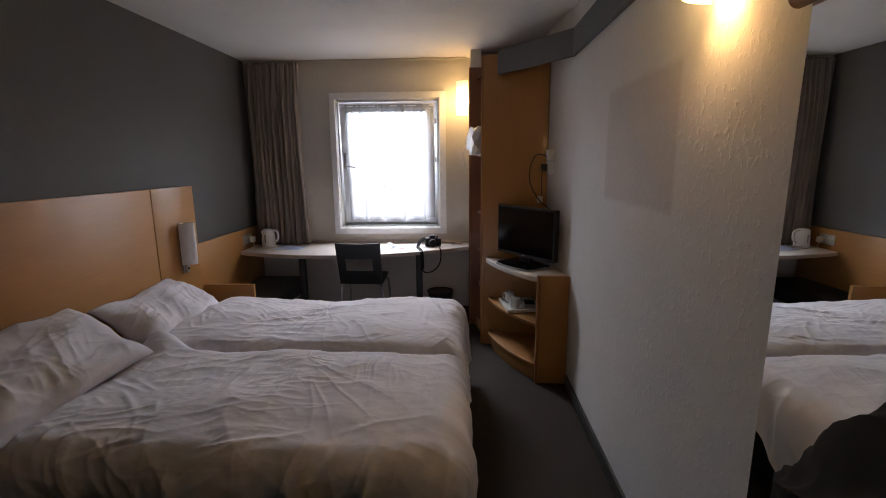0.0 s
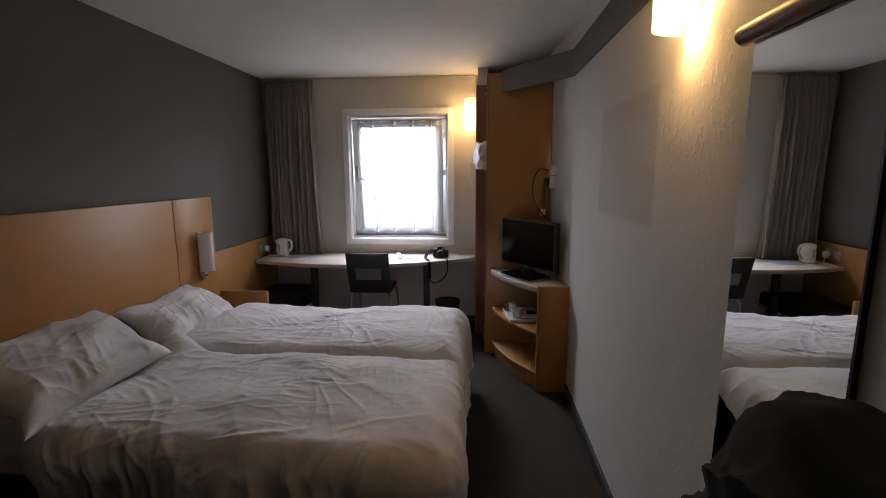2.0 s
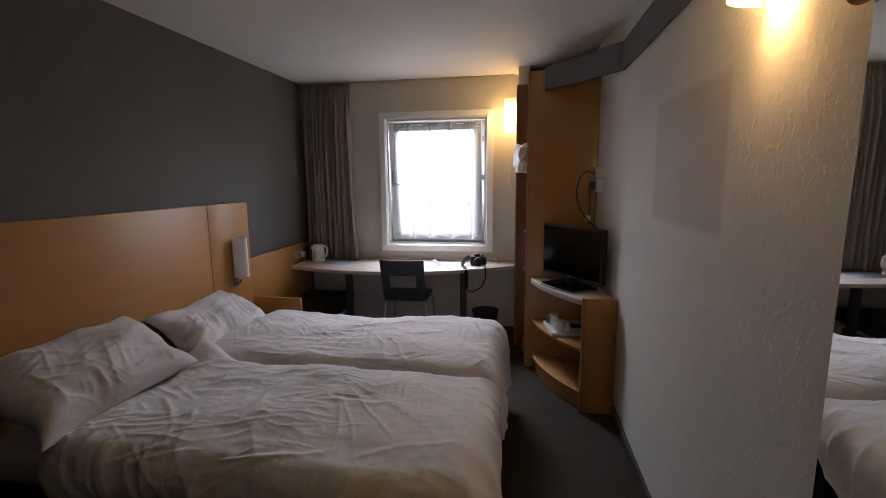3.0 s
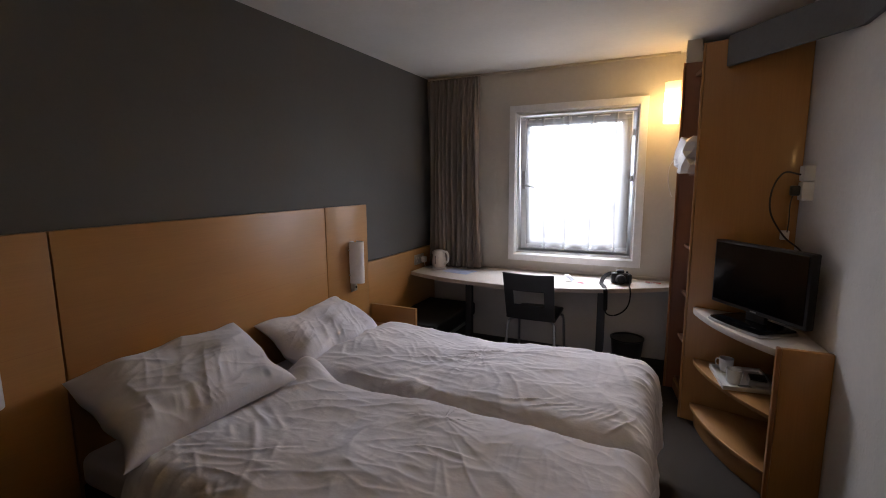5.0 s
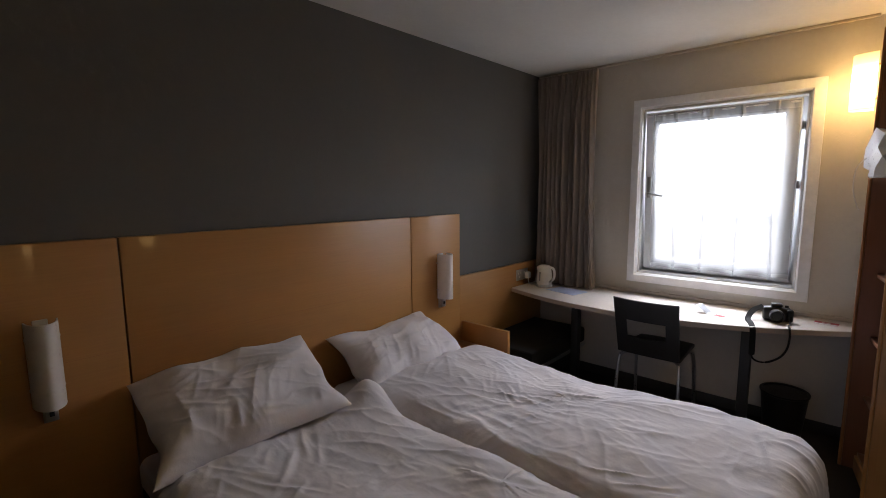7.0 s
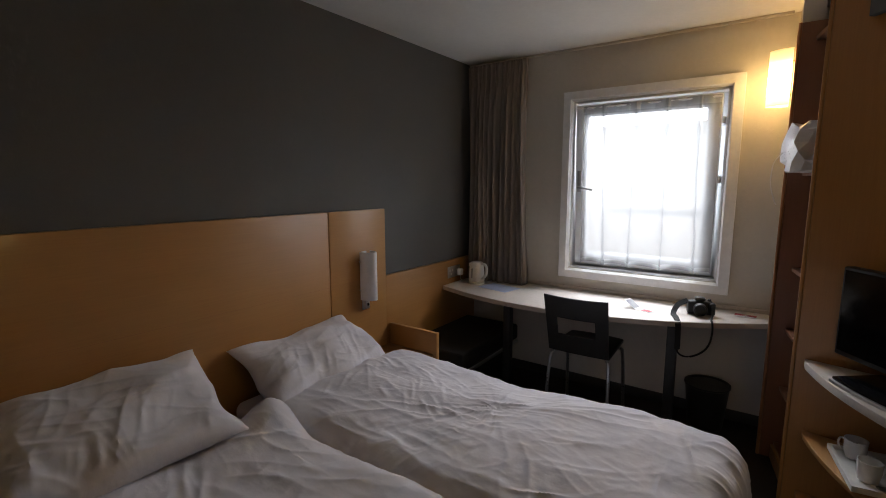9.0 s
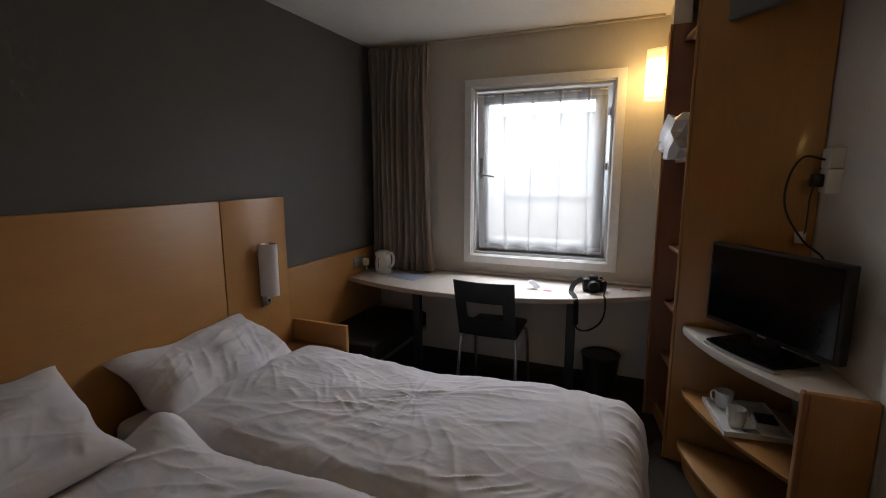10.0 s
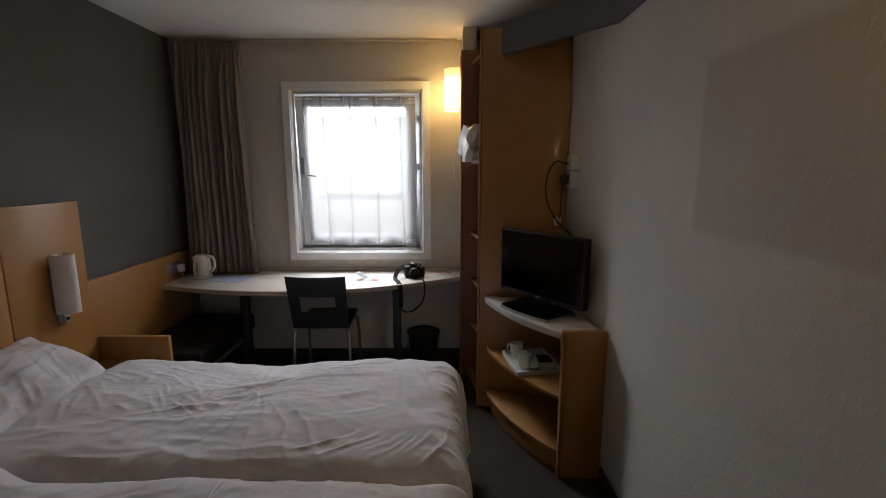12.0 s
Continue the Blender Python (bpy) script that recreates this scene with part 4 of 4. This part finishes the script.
mat_paper = thing("leaflet", (-1.33, 4.46, DESK), "pale blue printed sheet lying flat on the desk", "paper")
part("sheet", box(-0.13, 0.13, -0.09, 0.09, 0.0005, 0.0025, m=pose(-1.33, 4.44, DESK, 0, 0, -12)), BLUE_INK, mat_paper)

card = thing("folded_card", (-0.3, 4.40, DESK), "folded printed card standing half open on the desk", "card")
part("flat_half", box(0.0, 0.10, -0.035, 0.035, 0.0005, 0.002, m=pose(-0.335, 4.42, DESK, 0, 0, -18)), PAPER, card)
part("raised_half", box(-0.09, 0.0, -0.035, 0.035, 0.0005, 0.002, m=pose(-0.335, 4.42, DESK, 0, 32, -18)), PAPER, card)
part("print", box(0.035, 0.092, -0.028, 0.010, 0.0022, 0.003, m=pose(-0.335, 4.42, DESK, 0, 0, -18)), RED_INK, card, "pink-red print")
part("print", box(-0.082, -0.01, -0.03, 0.03, 0.0022, 0.003, m=pose(-0.335, 4.42, DESK, 0, 32, -18)), GREY_INK, card, "grey print")
red = thing("red_card", (0.23, 4.60, DESK), "small red and white card lying on the desk", "card")
part("card", box(-0.055, 0.055, -0.03, 0.03, 0.0005, 0.002, m=pose(0.225, 4.61, DESK, 0, 0, -4)), RED_INK, red)
part("print", box(-0.055, 0.055, -0.034, -0.016, 0.0022, 0.003, m=pose(0.225, 4.61, DESK, 0, 0, -4)), PAPER, red, "white stripe")
part("print", box(-0.02, 0.02, 0.0, 0.008, 0.0022, 0.003, m=pose(0.225, 4.61, DESK, 0, 0, -4)), PAPER, red, "white line of print")

def ribbon(points, width, thick=0.0025):
    """A flat band along the points, its breadth mostly along x."""
    bm, pts, n = bmesh.new(), [], len(points)
    for i, p in enumerate(points):
        d = (points[min(i + 1, n - 1)] - points[max(i - 1, 0)]).normalized()
        across = Vector((1, 0.25, 0)) - d * d.dot(Vector((1, 0.25, 0)))
        across = across.normalized() if across.length > 0.2 else Vector((0, 1, 0.2)).normalized()
        up = d.cross(across)
        w = width(i / (n - 1)) / 2
        pts += [p + across * w + up * thick, p - across * w + up * thick, p - across * w - up * thick, p + across * w - up * thick]
    vs = grid_mesh(bm, pts, n, 4, True)
    bm.faces.new(vs[:4][::-1])
    bm.faces.new(vs[-4:])
    return bm


photo = thing("photo_camera", (-0.01, 4.50, DESK), "black camera with a strap hanging off the desk", "camera")
PH = pose(-0.005, 4.51, DESK, 0, 0, 14)
body = part("body", box(-0.068, 0.068, -0.03, 0.03, 0.002, 0.082, 0.012, 3, m=PH), BLACK, photo)
part("prism_hump", box(-0.03, 0.026, -0.028, 0.024, 0.0825, 0.105, 0.010, 3, m=PH), BLACK, photo)
part("grip", box(0.045, 0.078, -0.048, -0.005, 0.004, 0.078, 0.012, 3, m=PH), BLACK, photo)
barrel = lathe([(0.034, 0.0), (0.036, 0.01), (0.036, 0.05), (0.033, 0.055), (0.029, 0.053), (0.026, 0.04)], (0, 0, 0), 28)
bmesh.ops.transform(barrel, matrix=PH @ pose(-0.005, -0.03, 0.041, 90), verts=barrel.verts)
part("lens", barrel, BLACK, photo)
dial = lathe([(0.010, 0.0), (0.010, 0.01), (0.008, 0.012)], (0.048, 0.0, 0.0825), 16)
bmesh.ops.transform(dial, matrix=PH, verts=dial.verts)
part("dial", dial, BLACK, photo)
strap = bend([(-0.07, 4.50, 0.80), (-0.115, 4.46, 0.775), (-0.13, 4.40, 0.735), (-0.105, 4.33, 0.728), (-0.085, 4.265, 0.715), (-0.080, 4.255, 0.67), (-0.078, 4.25, 0.60), (-0.075, 4.25, 0.55), (-0.045, 4.25, 0.530),
               (0.0, 4.26, 0.535), (0.05, 4.27, 0.570), (0.078, 4.28, 0.62), (0.085, 4.305, 0.68), (0.08, 4.325, 0.725), (0.072, 4.36, 0.732), (0.07, 4.44, 0.73), (0.07, 4.49, 0.765)], 8)
part("strap", ribbon(strap, lambda k: 0.030 if k < 0.42 else 0.010), BLACK_CLOTH, photo, "black woven strap")

# ---- mirror, coat and its stool ----
mirror = thing("wall_mirror", (RIGHT, 1.07, 0.3), "tall frameless wall mirror under a round wooden rail", "mirror")
part("glass", box(-0.003, 0.003, -0.1825, 0.1825, -0.75, 0.75, m=pose(RIGHT - 0.0125, 1.0725, 1.05, 0, 0.33, 0.88)), MIRROR, mirror, "silvered glass")
for y, w in ((0.884, 0.005), (1.2555, 0.0030)):
    part("edge_strip", box(RIGHT - 0.0115, RIGHT - 0.001, y, y + w, 0.30, 1.80), BLACK, mirror, "thin dark edge strip")
rail = tube([(RIGHT - 0.022, 1.285, 1.822), (RIGHT - 0.022, 0.60, 1.822)], 0.022, 20)
part("top_rail", rail, LIPPING, mirror, "round stained wooden rail")

SX, SY = 0.80, 0.72
stool = thing("stool", (SX, SY, 0.0), "dark stool hidden beneath the coat", "stool")
part("seat", lathe([(0.15, 0.0), (0.16, 0.006), (0.16, 0.03), (0.15, 0.036)], (SX, SY, 0.60), 28), BLACK_WOOD, stool)
for a in (45, 135, 225, 315):
    c, s = math.cos(radians(a)), math.sin(radians(a))
    part("leg", tube([(SX + 0.11 * c, SY + 0.11 * s, 0.60), (SX + 0.13 * c, SY + 0.13 * s, 0.0)], 0.012), BLACK_STEEL, stool)


def heap(centre, size, seed, floor):
    """A soft heap of padded cloth."""
    bm = bmesh.new()
    bmesh.ops.create_icosphere(bm, subdivisions=6, radius=1.0)
    for v in bm.verts:
        d = v.co.normalized()
        k = 0.93 + 0.13 * noise.noise(d * 1.5 + Vector((seed, 1, 0))) + 0.10 * ridge(d.x * 1.2, d.y * 1.2 + d.z * 2.8, seed, 1.8) + 0.03 * ridge(d.x * 2.6 + d.z, d.y * 3.2, seed + 5, 1.6) + 0.03 * noise.noise(d * 5)
        v.co = Vector([centre[i] + size[i] * k * d[i] for i in range(3)])
        v.co.x = min(v.co.x, RIGHT - 0.03)
        v.co.z = max(v.co.z, floor)
    return bm


jacket = thing("coat", (SX, SY, 0.637), "black padded coat heaped on a stool before the mirror", "coat")
part("body", heap((0.83, 0.60, 0.925), (0.13, 0.36, 0.30), 3.0, 0.638), COAT, jacket)
part("sleeve", heap((0.83, 0.73, 0.80), (0.12, 0.28, 0.20), 8.0, 0.638), COAT, jacket)
part("collar", box(-0.07, 0.07, -0.010, 0.010, 0.0, 0.13, 0.008, 3, m=pose(0.87, 0.80, 1.03, 10, 0, 78)), COAT, jacket)

# ---- the house across the way, seen through the net ----
RENDER = plaster("pale_render", (0.80, 0.81, 0.80))
BLIND = plain("pale_green_blind", (0.60, 0.66, 0.64), 0.85)
house = thing("house", (-1.0, 12.0, -4.0), "pale rendered house front across the street", "house")
front = bmesh.new()
for b in ((-14, -2.45, -4, 7.2), (0.55, 14, -4, 7.2), (-2.45, 0.55, -4, 1.0), (-2.45, 0.55, 2.9, 7.2)):
    box(b[0], b[1], 12.0, 12.5, b[2], b[3], bm=front)
part("wall", front, RENDER, house)
part("roof", prism([(-14.4, 11.6), (14.4, 11.6), (14.4, 16), (-14.4, 16)], 7.2, 7.5, 0.05), BAND, house, "grey flat roof")
opening = part("window", ring(-2.45, 0.55, 1.0, 2.9, 0.10, 12.08, 12.2), PVC, house)
part("pane", box(-2.36, 0.46, 12.13, 12.15, 1.09, 2.81), BLIND, opening, "pale greenish pane")
part("sill", box(-2.52, 0.62, 11.90, 12.05, 0.93, 1.0, 0.01), plain("grey_stone", (0.6, 0.6, 0.6), 0.7), opening, "grey window sill")
solid("ground", box(-400, 400, 5.26, 800, -4.2, -4.0), plain("grey_asphalt", (0.06, 0.06, 0.06), 0.9), "grey street surface below the window", "ground", kind="structure")
